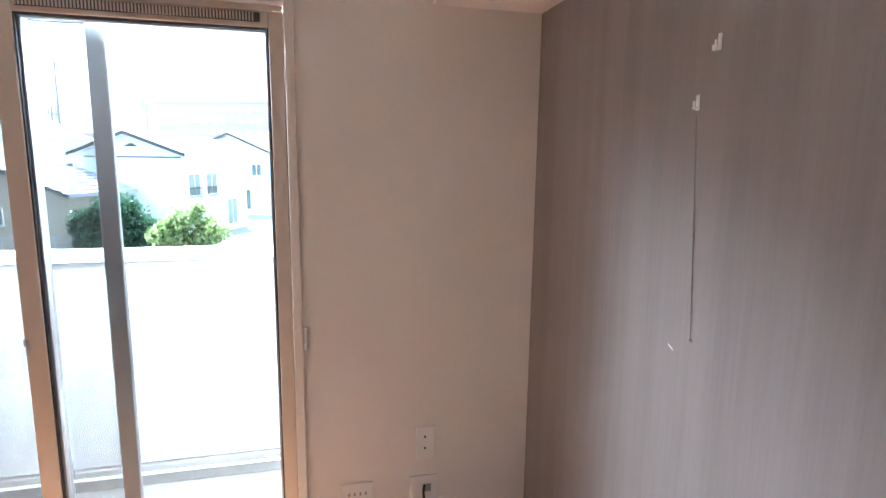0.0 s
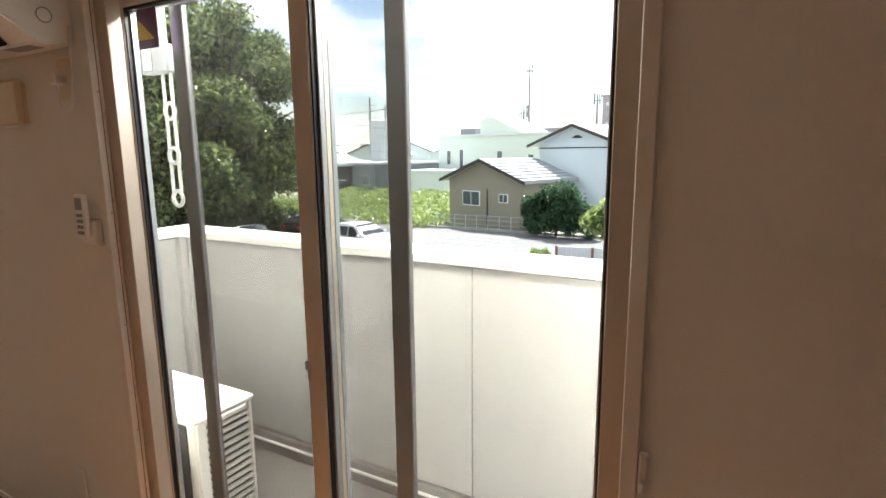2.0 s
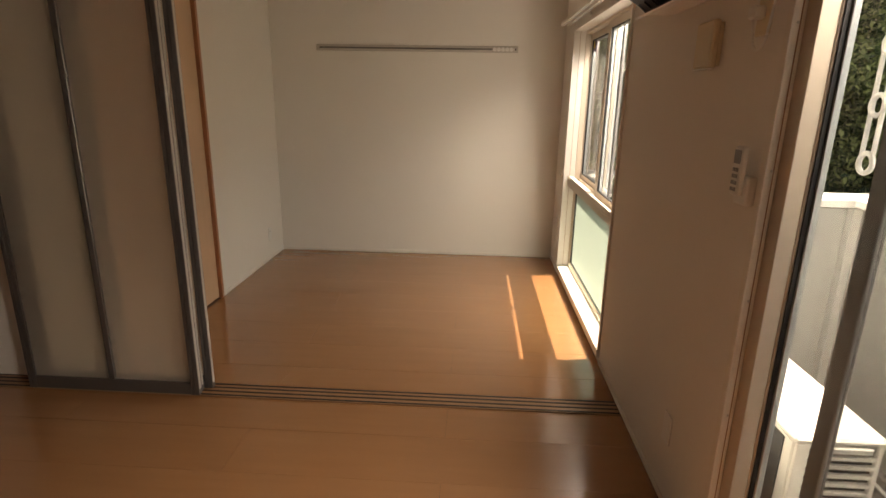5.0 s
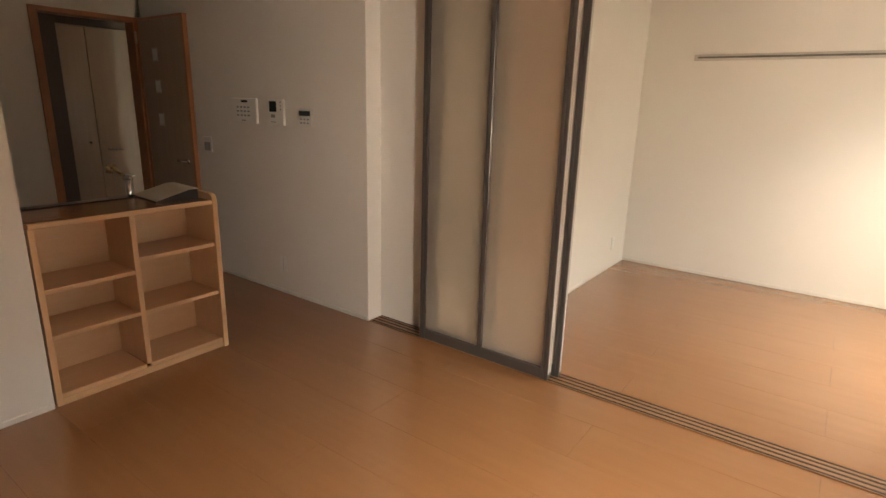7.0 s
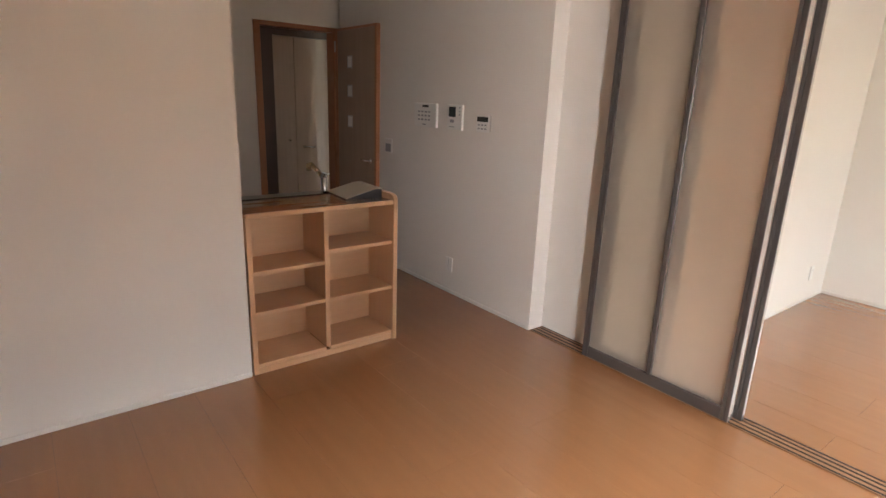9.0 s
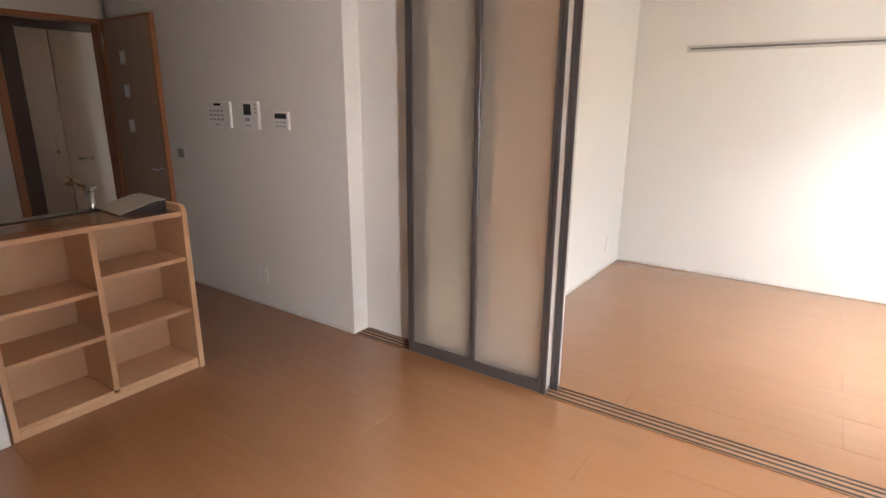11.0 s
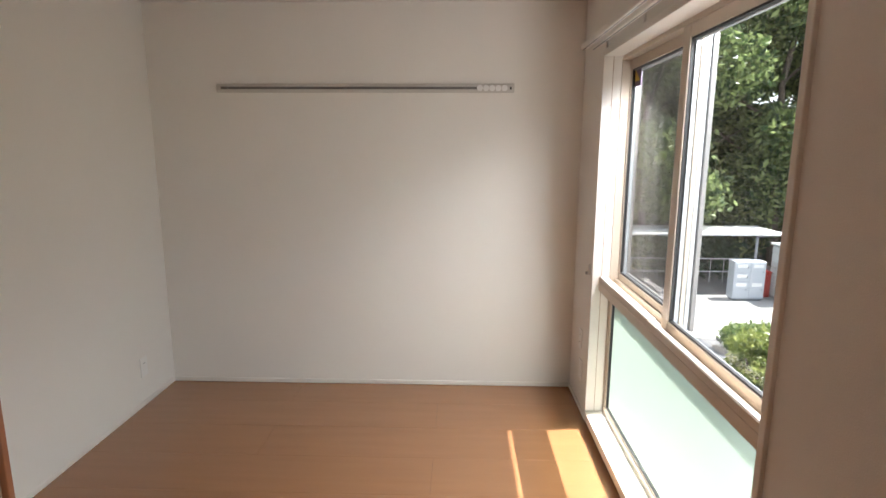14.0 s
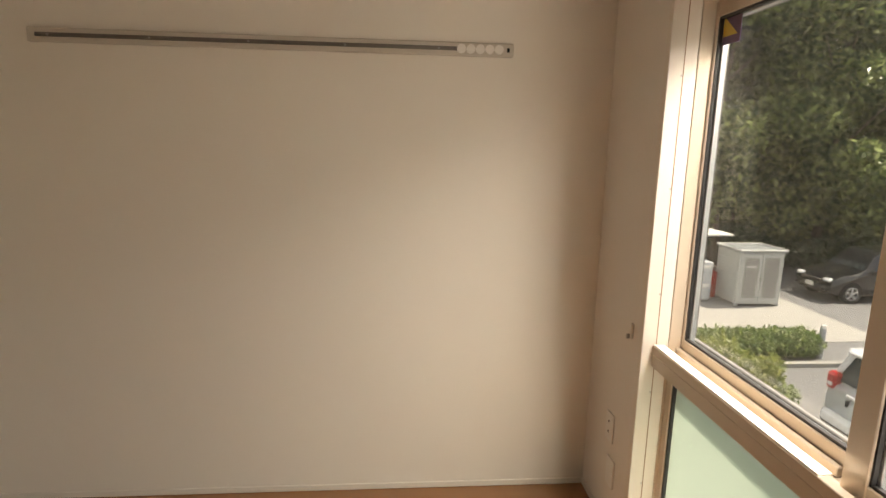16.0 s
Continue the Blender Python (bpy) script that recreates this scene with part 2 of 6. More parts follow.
# white plaster, with the blue cast of shade put into its colour
M_SHADEBLUE = make("shade_blue_plaster", (0.64, 0.70, 0.75), (0.58, 0.64, 0.69), 0.8, scale=0.8, grain=40, bump=0.2)
M_GREENWALL = make("pale_green_plaster", (0.60, 0.65, 0.60), (0.54, 0.59, 0.545), 0.8, scale=0.5, grain=30, bump=0.2)
M_GREYWALL = make("grey_metal_wall", (0.20, 0.22, 0.23), (0.16, 0.175, 0.185), 0.6, scale=0.8, grain=20)
# brown facade with distance haze mixed into its colour
M_OFFICE = make("hazed_brown_facade", (0.31, 0.28, 0.30), (0.28, 0.25, 0.27), 0.7, scale=0.1, grain=4)
M_ROOF = make("grey_roof_tile", (0.34, 0.35, 0.37), (0.27, 0.28, 0.30), 0.45, scale=1.2, grain=25, bump=0.2, bump_dist=0.01)
M_ROOFPALE = make("pale_roof_metal", (0.60, 0.62, 0.63), (0.52, 0.54, 0.55), 0.4, scale=0.6, grain=20)
M_FASCIA = make("dark_fascia", (0.05, 0.045, 0.04), rough=0.6)
M_WIN = make("far_window_glass", (0.10, 0.13, 0.14), rough=0.08, bump=0, spec=0.8)
M_BARK = make("bark", (0.13, 0.10, 0.075), (0.08, 0.06, 0.045), 0.9, scale=6, stretch=(1, 1, 0.3), grain=40, bump=0.6, bump_dist=0.02)
# the brightest leaves carry the grove's sun flecks in their colour
M_LEAF = leaf_material("leaves_sun_flecked", (0.03, 0.06, 0.02), (0.40, 0.48, 0.19))
M_LEAF_BUSH = leaf_material("leaves_bush", (0.025, 0.060, 0.030), (0.07, 0.14, 0.06))
M_LEAF_LIGHT = leaf_material("leaves_light", (0.12, 0.19, 0.05), (0.52, 0.58, 0.25))
M_LEAF_HEDGE = leaf_material("leaves_hedge", (0.07, 0.13, 0.04), (0.34, 0.42, 0.14))
M_LEAF_YELLOW = leaf_material("leaves_yellow", (0.15, 0.20, 0.045), (0.44, 0.46, 0.15))
M_WHITECAR = make("white_car_paint", (0.76, 0.78, 0.80), rough=0.18, coat=1.0, bump=0)
M_BLACKCAR = make("black_car_paint", (0.012, 0.013, 0.016), rough=0.2, coat=1.0, bump=0)
M_TYRE = make("tyre_rubber", (0.02, 0.02, 0.02), rough=0.85)
M_RIM = make("alloy_rim", (0.55, 0.56, 0.58), rough=0.3, metal=0.9, bump=0)
M_CARGLASS = make("car_glass", (0.03, 0.04, 0.045), rough=0.05, bump=0, spec=0.8)
M_TAIL = make("tail_light_red", (0.45, 0.02, 0.02), rough=0.15, bump=0)
M_HEAD = make("head_light", (0.70, 0.72, 0.74), rough=0.1, bump=0)
M_RED = make("red_plastic", (0.40, 0.04, 0.03), rough=0.4)
M_FENCE = make("grey_fence_board", (0.52, 0.53, 0.54), (0.44, 0.45, 0.46), 0.7, scale=3)
M_RUST = make("rusty_post", (0.20, 0.10, 0.07), rough=0.8)
M_LOCKER = make("locker_silver", (0.50, 0.53, 0.57), (0.45, 0.48, 0.52), 0.4, metal=0.4, scale=4)
# white hut paint, greyed in colour for the tree shade over it
M_HUT = make("shade_dimmed_hut_white", (0.52, 0.53, 0.51), (0.45, 0.46, 0.44), 0.55, scale=3)
M_POLE = make("steel_pole", (0.25, 0.25, 0.26), rough=0.6, metal=0.4)
M_RAIL = make("rail_cream", (0.58, 0.55, 0.50), (0.53, 0.50, 0.455), 0.45, scale=4, bump=0.02)
M_SLOT = make("rail_slot_grey", (0.20, 0.19, 0.18), rough=0.4, metal=0.5, bump=0.02)
M_CORD = make("cord_greige", (0.20, 0.165, 0.145), rough=0.7, bump=0)
M_SCAR = make("bare_plaster", (0.75, 0.73, 0.70), rough=0.9)


# ---- builders ----
def box(bm, a, b, bevel=0.0, seg=1):
    r = bmesh.ops.create_cube(bm, size=1.0)
    vs = r["verts"]
    for v in vs:
        v.co = Vector([(a[i] + b[i]) / 2 + v.co[i] * (b[i] - a[i]) for i in range(3)])
    if bevel:
        es = list({e for v in vs for e in v.link_edges})
        bmesh.ops.bevel(bm, geom=es, offset=bevel, segments=seg, profile=0.5, affect="EDGES")
    return bm


def boxes(*specs, bevel=0.0):
    bm = bmesh.new()
    for a, b in specs:
        box(bm, a, b, bevel)
    return bm


def rod(bm, p, q, r, seg=10, r2=None):
    p, q = Vector(p), Vector(q)
    d = q - p
    res = bmesh.ops.create_cone(bm, cap_ends=True, segments=seg, radius1=r, radius2=r if r2 is None else r2, depth=d.length)
    m = Matrix.Translation((p + q) / 2) @ d.to_track_quat("Z", "Y").to_matrix().to_4x4()
    bmesh.ops.transform(bm, matrix=m, verts=res["verts"])
    return bm


def prism(bm, outline, axis, a, b):
    """Extrudes a closed outline of (u, v) along axis from a to b."""
    def at(u, v, w):
        return {"x": (w, u, v), "y": (u, w, v), "z": (u, v, w)}[axis]
    lo = [bm.verts.new(at(u, v, a)) for u, v in outline]
    hi = [bm.verts.new(at(u, v, b)) for u, v in outline]
    bm.faces.new(lo)
    bm.faces.new(hi[::-1])
    n = len(outline)
    for i in range(n):
        bm.faces.new((lo[i], hi[i], hi[(i + 1) % n], lo[(i + 1) % n]))
    bmesh.ops.recalc_face_normals(bm, faces=bm.faces)
    return bm


def ring(bm, c, axis, r, tube, seg=20):
    """A torus round c."""
    vs = []
    for i in range(seg):
        a = 2 * math.pi * i / seg
        row = []
        for j in range(8):
            b = 2 * math.pi * j / 8
            q = Vector(((r + tube * math.cos(b)) * math.cos(a), (r + tube * math.cos(b)) * math.sin(a), tube * math.sin(b)))
            if axis == "x":
                q = Vector((q.z, q.x, q.y))
            elif axis == "y":
                q = Vector((q.x, q.z, q.y))
            row.append(bm.verts.new(Vector(c) + q))
        vs.append(row)
    for i in range(seg):
        for j in range(8):
            bm.faces.new((vs[i][j], vs[(i + 1) % seg][j], vs[(i + 1) % seg][(j + 1) % 8], vs[i][(j + 1) % 8]))
    bmesh.ops.recalc_face_normals(bm, faces=bm.faces)
    return bm


def tube(bm, pts, r, seg=8):
    for p, q in zip(pts, pts[1:]):
        rod(bm, p, q, r, seg)
    return bm


def mesh_ob(name, bm, material, smooth=False):
    me = bpy.data.meshes.new(name)
    bm.to_mesh(me)
    bm.free()
    me.materials.append(material)
    if smooth:
        me.polygons.foreach_set("use_smooth", [True] * len(me.polygons))
    return new(name, me)


def structure(name, bm, material, label=""):
    return tagged(mesh_ob(name, bm, material), label or name.replace("_", " "), "structure", kind="structure")


def thing(name, loc, label, category, rz=0.0, group="", kind=""):
    ob = new(name)
    ob.empty_display_size = 0.1
    ob.matrix_basis = pose(*loc, 0, 0, rz)
    return tagged(ob, label, category, group, kind)


def part(name, bm, material, parent, label="", smooth=False):
    ob = mesh_ob(name, bm, material, smooth)
    ob.parent = parent
    if label:
        ob["label"] = label
    return ob


def share(name, source, parent, loc, rz=0.0):
    """One more object on a mesh that another piece has."""
    ob = new(name, source.data)
    ob.parent = parent
    ob.matrix_basis = pose(*loc, 0, 0, rz)
    return ob


# ---- the rooms ----
YW, YO = 1.45, 1.61            # window wall, inner and outer face
XW, XP, XE = -5.0, -2.24, 1.09  # far bedroom wall, partition line, papered wall
YB, YS, YK = -1.20, -2.44, -4.76  # bedroom side wall, shelf wall, end wall of the kitchen
H = 2.40

wall_window = structure("wall_south", boxes(
    ((XW - 0.15, YW, 0), (-4.53, YO, H)), ((-2.80, YW, 0), (-1.335, YO, H)), ((0.27, YW, 0), (XE + 0.15, YO, H)),
    ((-4.53, YW, 2.04), (-2.80, YO, H)), ((-1.335, YW, 2.02), (0.27, YO, H)), ((-4.53, YW, -0.1), (-2.80, YO, 0.03)),
    ((-1.335, YW, -0.1), (0.27, YO, 0.0))), M_WALL, "off-white papered window wall with two openings")
structure("wall_west", boxes(((XW - 0.15, YB - 0.1, 0), (XW, YW, H))), M_WALL, "plain off-white papered bedroom end wall")
structure("wall_bedroom_side", boxes(((XW, YB - 0.1, 0), (-3.62, YB, H)), ((-3.62, YB - 0.1, 2.32), (-2.42, YB, H)),
                                     ((-2.47, YB - 0.1, 0), (-2.376, YB, 2.32))), M_WALL, "off-white wall with closet opening")
structure("wall_closet_back", boxes(((-3.72, YB - 0.75, 0), (-2.42, YB - 0.65, H)), ((-3.72, YB - 0.65, 0), (-3.62, YB - 0.1, H))), M_WALL, "plain white inner wall of the closet")
structure("wall_panel_recess", boxes(((-2.47, -2.07, 0), (-2.368, YB - 0.1, H))), M_WALL, "off-white recess wall behind the sliding panels")
structure("wall_intercom", boxes(((-2.40, YK, 0), (XP, -2.04, H))), M_WALL, "off-white papered wall carrying the control panels")
structure("wall_east", boxes(((XE, YS - 0.1, 0), (XE + 0.15, YW, H))), M_ACCENT, "greige papered wall with fine vertical streaks")
structure("wall_shelf_side", boxes(((-0.484, YS - 0.12, 0), (XE, YS, H))), M_WALL, "off-white papered wall beside the shelf unit")
structure("wall_kitchen_east", boxes(((XE, YK - 0.1, 0), (XE + 0.15, YS - 0.1, H))), M_WALL, "plain white kitchen wall")
structure("wall_kitchen_end", boxes(((-1.40, YK - 0.12, 0), (XE + 0.15, YK, H)), ((-2.24, YK - 0.12, 2.117), (-1.40, YK, H)),
                                    ((-2.40, YK - 0.12, 0), (-2.215, YK, H))), M_WALL, "off-white kitchen end wall with a doorway")
structure("wall_hall", boxes(((-2.6, -6.35, 0), (-2.5, YK - 0.12, H)), ((-1.25, -6.35, 0), (-1.15, YK - 0.12, H)), ((-2.6, -6.45, 0), (-1.15, -6.35, H))), M_WALL, "plain hallway walls")
structure("ceiling", boxes(((XW - 0.15, -6.5, H), (XE + 0.15, YO, H + 0.12))), M_CEIL, "off-white papered ceiling")
structure("ceiling_beam", boxes(((0.71, YS, 2.03), (XE, YW, H))), M_WALL, "boxed beam along the papered wall")
structure("lower_storey", boxes(((XW - 0.15, -6.5, -3.5), (4.0, YO, -0.13))), M_SIDING, "pale siding of the storey below")
structure("upper_storey", boxes(((XW - 0.15, -6.5, H + 0.13), (4.0, YO, 3.0))), M_SIDING, "pale siding above the room")
structure("wall_neighbour", boxes(((XE + 0.16, YO - 0.16, -0.12), (4.0, YO, H + 0.12))), M_SIDING, "pale siding of the next flat")
structure("eave", boxes(((XW - 0.6, YO, 2.35), (4.0, 2.262, 2.55))), M_CAP, "white eave over windows and balcony")


def trim(bm, a, b):
    return box(bm, a, b, 0.003)


bm = bmesh.new()
for a, b in (((XW + 0.001, YW - 0.007, 0), (-4.535, YW, 0.03)), ((-2.795, YW - 0.007, 0), (-1.338, YW, 0.03)), ((0.275, YW - 0.007, 0), (XE, YW, 0.03)),
             ((XW, YB, 0), (XW + 0.007, YW - 0.008, 0.03)), ((XW + 0.008, YB, 0), (-3.65, YB + 0.007, 0.03)),
             ((XP, -3.98, 0), (XP + 0.007, -2.045, 0.03)), ((-0.482, YS, 0), (XE - 0.008, YS + 0.007, 0.03)), ((XE - 0.007, YS + 0.008, 0), (XE, YW - 0.008, 0.03))):
    trim(bm, a, b)
structure("baseboard", bm, M_BASE, "low white baseboard strips")


def wpart(name, bm, material, parent, label="", smooth=False):
    """A part given in the room's own coordinates."""
    root = parent
    while root.parent:
        root = root.parent
    bm.transform(root.matrix_basis.inverted())
    return part(name, bm, material, parent, label, smooth)


# ---- windows ----
def sash(parent, x0, x1, z0, z1, y, left, right, rail_top, rail_bottom, pane_mat, label):
    """A sliding sash: beige room side, silver outer side, black gasket, one pane."""
    s = wpart("sash", boxes(((x0, y, z0), (x0 + left, y + 0.018, z1)), ((x1 - right, y, z0), (x1, y + 0.018, z1)),
                            ((x0 + left, y + 0.001, z0), (x1 - right, y + 0.018, z0 + rail_bottom)),
                            ((x0 + left, y + 0.001, z1 - rail_top), (x1 - right, y + 0.018, z1)), bevel=0.002), M_SASH, parent, label)
    wpart("outer_rail", boxes(((x0, y + 0.0185, z0), (x0 + left + 0.012, y + 0.036, z1)), ((x1 - right - 0.012, y + 0.0185, z0), (x1, y + 0.036, z1)),
                              ((x0 + left + 0.012, y + 0.019, z0), (x1 - right - 0.012, y + 0.036, z0 + rail_bottom - 0.002)),
                              ((x0 + left + 0.012, y + 0.019, z1 - rail_top - 0.012), (x1 - right - 0.012, y + 0.036, z1)), bevel=0.0015), M_SASH_OUT, s, "silver outer side of the sash")
    g0, g1, h0, h1 = x0 + left, x1 - right, z0 + rail_bottom, z1 - rail_top
    wpart("gasket", boxes(((g0, y + 0.006, h0), (g0 + 0.005, y + 0.0180, h1)), ((g1 - 0.005, y + 0.006, h0), (g1, y + 0.0180, h1)),
                          ((g0 + 0.008, y + 0.006, h0), (g1 - 0.008, y + 0.0180, h0 + 0.008)), ((g0 + 0.008, y + 0.006, h1 - 0.008), (g1 - 0.008, y + 0.0180, h1))), M_GASKET, s, "black rubber gasket")
    p = wpart("pane", boxes(((g0 + 0.004, y + 0.021, h0 + 0.004), (g1 - 0.004, y + 0.025, h1 - 0.004))), pane_mat, s, "clear glass pane")
    p.visible_shadow = False
    return s


def insect_screen(parent, x0, x1, z0, z1, y):
    w = 0.056
    s = wpart("insect_screen", boxes(((x0, y, z0), (x0 + w, y + 0.02, z1)), ((x1 - w, y, z0), (x1, y + 0.02, z1)),
                                     ((x0 + w, y + 0.001, z0), (x1 - w, y + 0.019, z0 + 0.05)), ((x0 + w, y + 0.001, z1 - 0.05), (x1 - w, y + 0.019, z1)), bevel=0.003), M_SCREEN_FRAME, parent, "grey framed sliding insect screen")
    m = wpart("mesh", boxes(((x0 + w - 0.004, y + 0.009, z0 + 0.046), (x1 - w + 0.004, y + 0.0105, z1 - 0.046))), M_MESH, s, "fine dark insect mesh")
    m.visible_shadow = False
    return s


def casing(parent, x0, x1, z0, z1, face, floor_piece, y1=1.532):
    """White lining of the opening, with a thin face that stands proud of the wall."""
    y0, ys = YW - 0.012, (YW + y1) / 2 - 0.007
    sp = [((x0 - face, y0, z0), (x0, y1, z1 + face)), ((x1, y0, z0), (x1 + face, y1, z1 + face)), ((x0, y0, z1), (x1, y1, z1 + face))]
    if floor_piece:
        sp.append(((x0, y0 - 0.004, z0 - 0.05), (x1, y1, z0)))
    c = wpart("casing", boxes(*sp, bevel=0.002), M_CASE, parent, "white lining with small screw heads")
    bm = bmesh.new()
    z = z0 + 0.25
    while z < z1:
        for xx, s in ((x0, 1), (x1, -1)):
            rod(bm, (xx + s * 0.0002, ys, z), (xx + s * 0.0016, ys, z), 0.004, 8)
        z += 0.36
    wpart("screw", bm, M_STEEL, c)
    bm = boxes(((x0, ys + 0.0035, z0), (x0 + 0.0012, ys + 0.006, z1)), ((x1 - 0.0012, ys + 0.0035, z0), (x1, ys + 0.006, z1)))
    wpart("lining_seam", bm, M_TRACK, c)
    return c


def outer_frame(parent, x0, x1, z0, z1, dy=0.0, lead=0.0):
    """Fixed frame round the sashes; lead: how far its left jamb reaches into the opening."""
    wpart("window_frame", boxes(((x0 - 0.022, 1.533 + dy, z0), (x0 + 0.002 + lead, 1.5775 + dy, z1)), ((x1 - 0.002, 1.533 + dy, z0), (x1 + 0.022, 1.618 + dy, z1)),
                                ((x0 + lead + 0.004, 1.5335 + dy, z1 - 0.008), (x1 - 0.004, 1.618 + dy, z1 + 0.022)), ((x0 + lead + 0.004, 1.5335 + dy, z0 - 0.022), (x1 - 0.004, 1.618 + dy, z0 + 0.006)),
                                bevel=0.0015), M_SASH, parent, "beige aluminium outer frame")


def sticker(x, z, y):
    s = thing("security_sticker", (x, y, z), "purple and yellow square sticker on the window glass", "sticker", group="glass stickers")
    wpart("sheet", boxes(((x - 0.045, y - 0.0012, z - 0.055), (x + 0.045, y, z + 0.055))), M_PURPLE, s)
    bm = bmesh.new()
    prism(bm, [(x - 0.044, z - 0.030), (x - 0.044, z + 0.030), (x + 0.030, z - 0.030)], "y", y - 0.0024, y - 0.0013)
    wpart("triangle", bm, M_YELLOW, s, "yellow triangle")


w1 = thing("window_1", (-0.505, 1.55, 0), "beige aluminium sliding balcony window with white casing", "window", kind="structure")
casing(w1, -1.300, 0.241, 0.0, 1.995, 0.030, False, 1.4695)
outer_frame(w1, -1.300, 0.241, 0.022, 1.985, -0.063, 0.052)
s = sash(w1, -0.546, 0.238, 0.03, 1.978, 1.475, 0.055, 0.044, 0.048, 0.075, M_GLASS, "inner beige sash, closed")
bm = boxes(((-0.5440, 1.469, 0.930), (-0.534, 1.4745, 0.985)), ((-0.547, 1.464, 0.960), (-0.540, 1.4695, 0.985)), bevel=0.003)
wpart("crescent_lock", bm, M_STEEL, s, "small crescent lock")
sash(w1, -1.265, -0.482, 0.03, 1.978, 1.515, 0.022, 0.055, 0.048, 0.075, M_GLASS, "outer beige sash, closed")
bm = boxes(((-0.48, 1.467, 1.944), (0.17, 1.4745, 1.972)), bevel=0.002)
vent = wpart("vent_strip", bm, M_FIN, s, "dark slotted ventilation strip")
bm = bmesh.new()
for i in range(69):
    x = -0.478 + i * 0.0092
    box(bm, (x, 1.4645, 1.946), (x + 0.0045, 1.4668, 1.970))
wpart("slats", bm, M_SASH, vent)
insect_screen(w1, -1.098, -0.287, 0.03, 1.975, 1.565)
wpart("threshold_rail", boxes(((-1.298, 1.45, 0.001), (0.239, 1.4695, 0.012)), bevel=0.002), M_SASH, w1, "floor rail of the window")
sticker(-1.155, 1.865, 1.5345)

latch_ob = thing("curtain_holder", (0.278, YW, 0.94), "small white curtain tieback hook on the wall", "hook")
wpart("plate", boxes(((0.273, 1.436, 0.90), (0.289, YW, 0.975)), bevel=0.004), M_PLASTIC, latch_ob)
wpart("hook", boxes(((0.277, 1.424, 0.905), (0.285, 1.436, 0.925)), bevel=0.002), M_PLASTIC, latch_ob)

w2 = thing("window_2", (-3.665, 1.55, 0.03), "beige sliding window over a fixed frosted pane", "window", kind="structure")
casing(w2, -4.505, -2.825, 0.08, 2.012, 0.026, True)
outer_frame(w2, -4.505, -2.825, 0.10, 2.002)
wpart("transom", boxes(((-4.53, 1.478, 0.786), (-2.825, 1.578, 0.832)), ((-4.53, 1.478, 0.832), (-2.825, 1.504, 0.864)), ((-4.505, 1.516, 0.832), (-2.825, 1.524, 0.846)), ((-4.505, 1.5605, 0.832), (-3.78, 1.577, 0.855)), bevel=0.002), M_SASH, w2, "beige transom bar with a ledge")
# added bar that blocks sun, so the floor patch ends near y 1.2
wpart("sun_edge_bar", boxes(((-4.525, 1.579, 0.757), (-2.805, 1.620, 0.832)), bevel=0.002), M_SASH_OUT, w2, "silver bar added outside the transom to trim the sun patch")
# sunlight on the beige ledge, laid on as white strips with a gap at the stile
wpart("sunlit_ledge", boxes(((-4.50, 1.4805, 0.8643), (-3.74, 1.5135, 0.8685)), ((-3.64, 1.4810, 0.8643), (-2.827, 1.4910, 0.8675))), M_CASE, w2, "sunlit part of the transom ledge, in casing white")
sash(w2, -4.515, -3.672, 0.834, 1.995, 1.578, 0.022, 0.055, 0.048, 0.054, M_GLASS, "outer beige sash, closed")
sash(w2, -3.745, -2.827, 0.834, 1.995, 1.538, 0.062, 0.045, 0.048, 0.042, M_GLASS, "inner beige sash, closed")
insect_screen(w2, -4.585, -3.690, 0.834, 1.992, 1.628)
low = wpart("fixed_light", boxes(((-4.503, 1.540, 0.085), (-4.470, 1.575, 0.784)), ((-2.860, 1.540, 0.085), (-2.827, 1.575, 0.784)),
                                 ((-4.470, 1.541, 0.085), (-2.860, 1.575, 0.115)), ((-4.470, 1.541, 0.774), (-2.860, 1.566, 0.785)), bevel=0.002), M_SASH, w2, "frame of the fixed lower light")
wpart("gasket", boxes(((-4.470, 1.546, 0.115), (-4.462, 1.558, 0.774)), ((-2.868, 1.546, 0.115), (-2.860, 1.558, 0.774)), ((-4.462, 1.546, 0.115), (-2.868, 1.558, 0.121))), M_GASKET, low)
p = wpart("pane", boxes(((-4.466, 1.558, 0.117), (-2.864, 1.563, 0.777))), M_FROST, low, "greenish frosted glass")
p.visible_shadow = False
sticker(-4.44, 1.915, 1.5975)


def curtain_rail(x0, x1, z):
    r = thing("curtain_rail", ((x0 + x1) / 2, YW, z), "white double curtain rail above the window", "curtain rail", group="curtain rails")
    for y in (1.345, 1.395):
        wpart("rail", boxes(((x0, y, z), (x1, y + 0.022, z + 0.028)), bevel=0.004), M_BASE, r)
        wpart("slot", boxes(((x0 + 0.01, y + 0.007, z - 0.0012), (x1 - 0.01, y + 0.014, z + 0.0005))), M_GREYKEY, r)
    for i in range(4):
        x = x0 + 0.12 + i * (x1 - x0 - 0.24) / 3
        wpart("bracket", boxes(((x - 0.014, 1.35, z + 0.028), (x + 0.014, YW, z + 0.036)), ((x - 0.014, 1.442, z - 0.01), (x + 0.014, YW, z + 0.028)), bevel=0.002), M_BASE, r)
    for i in range(10):
        x = x0 + 0.10 + i * 0.035
        wpart("runner", rod(bmesh.new(), (x, 1.356, z - 0.014), (x, 1.356, z), 0.0035, 6), M_BASE, r)


curtain_rail(-4.62, -2.66, 2.062)
curtain_rail(-1.40, 0.40, 2.045)

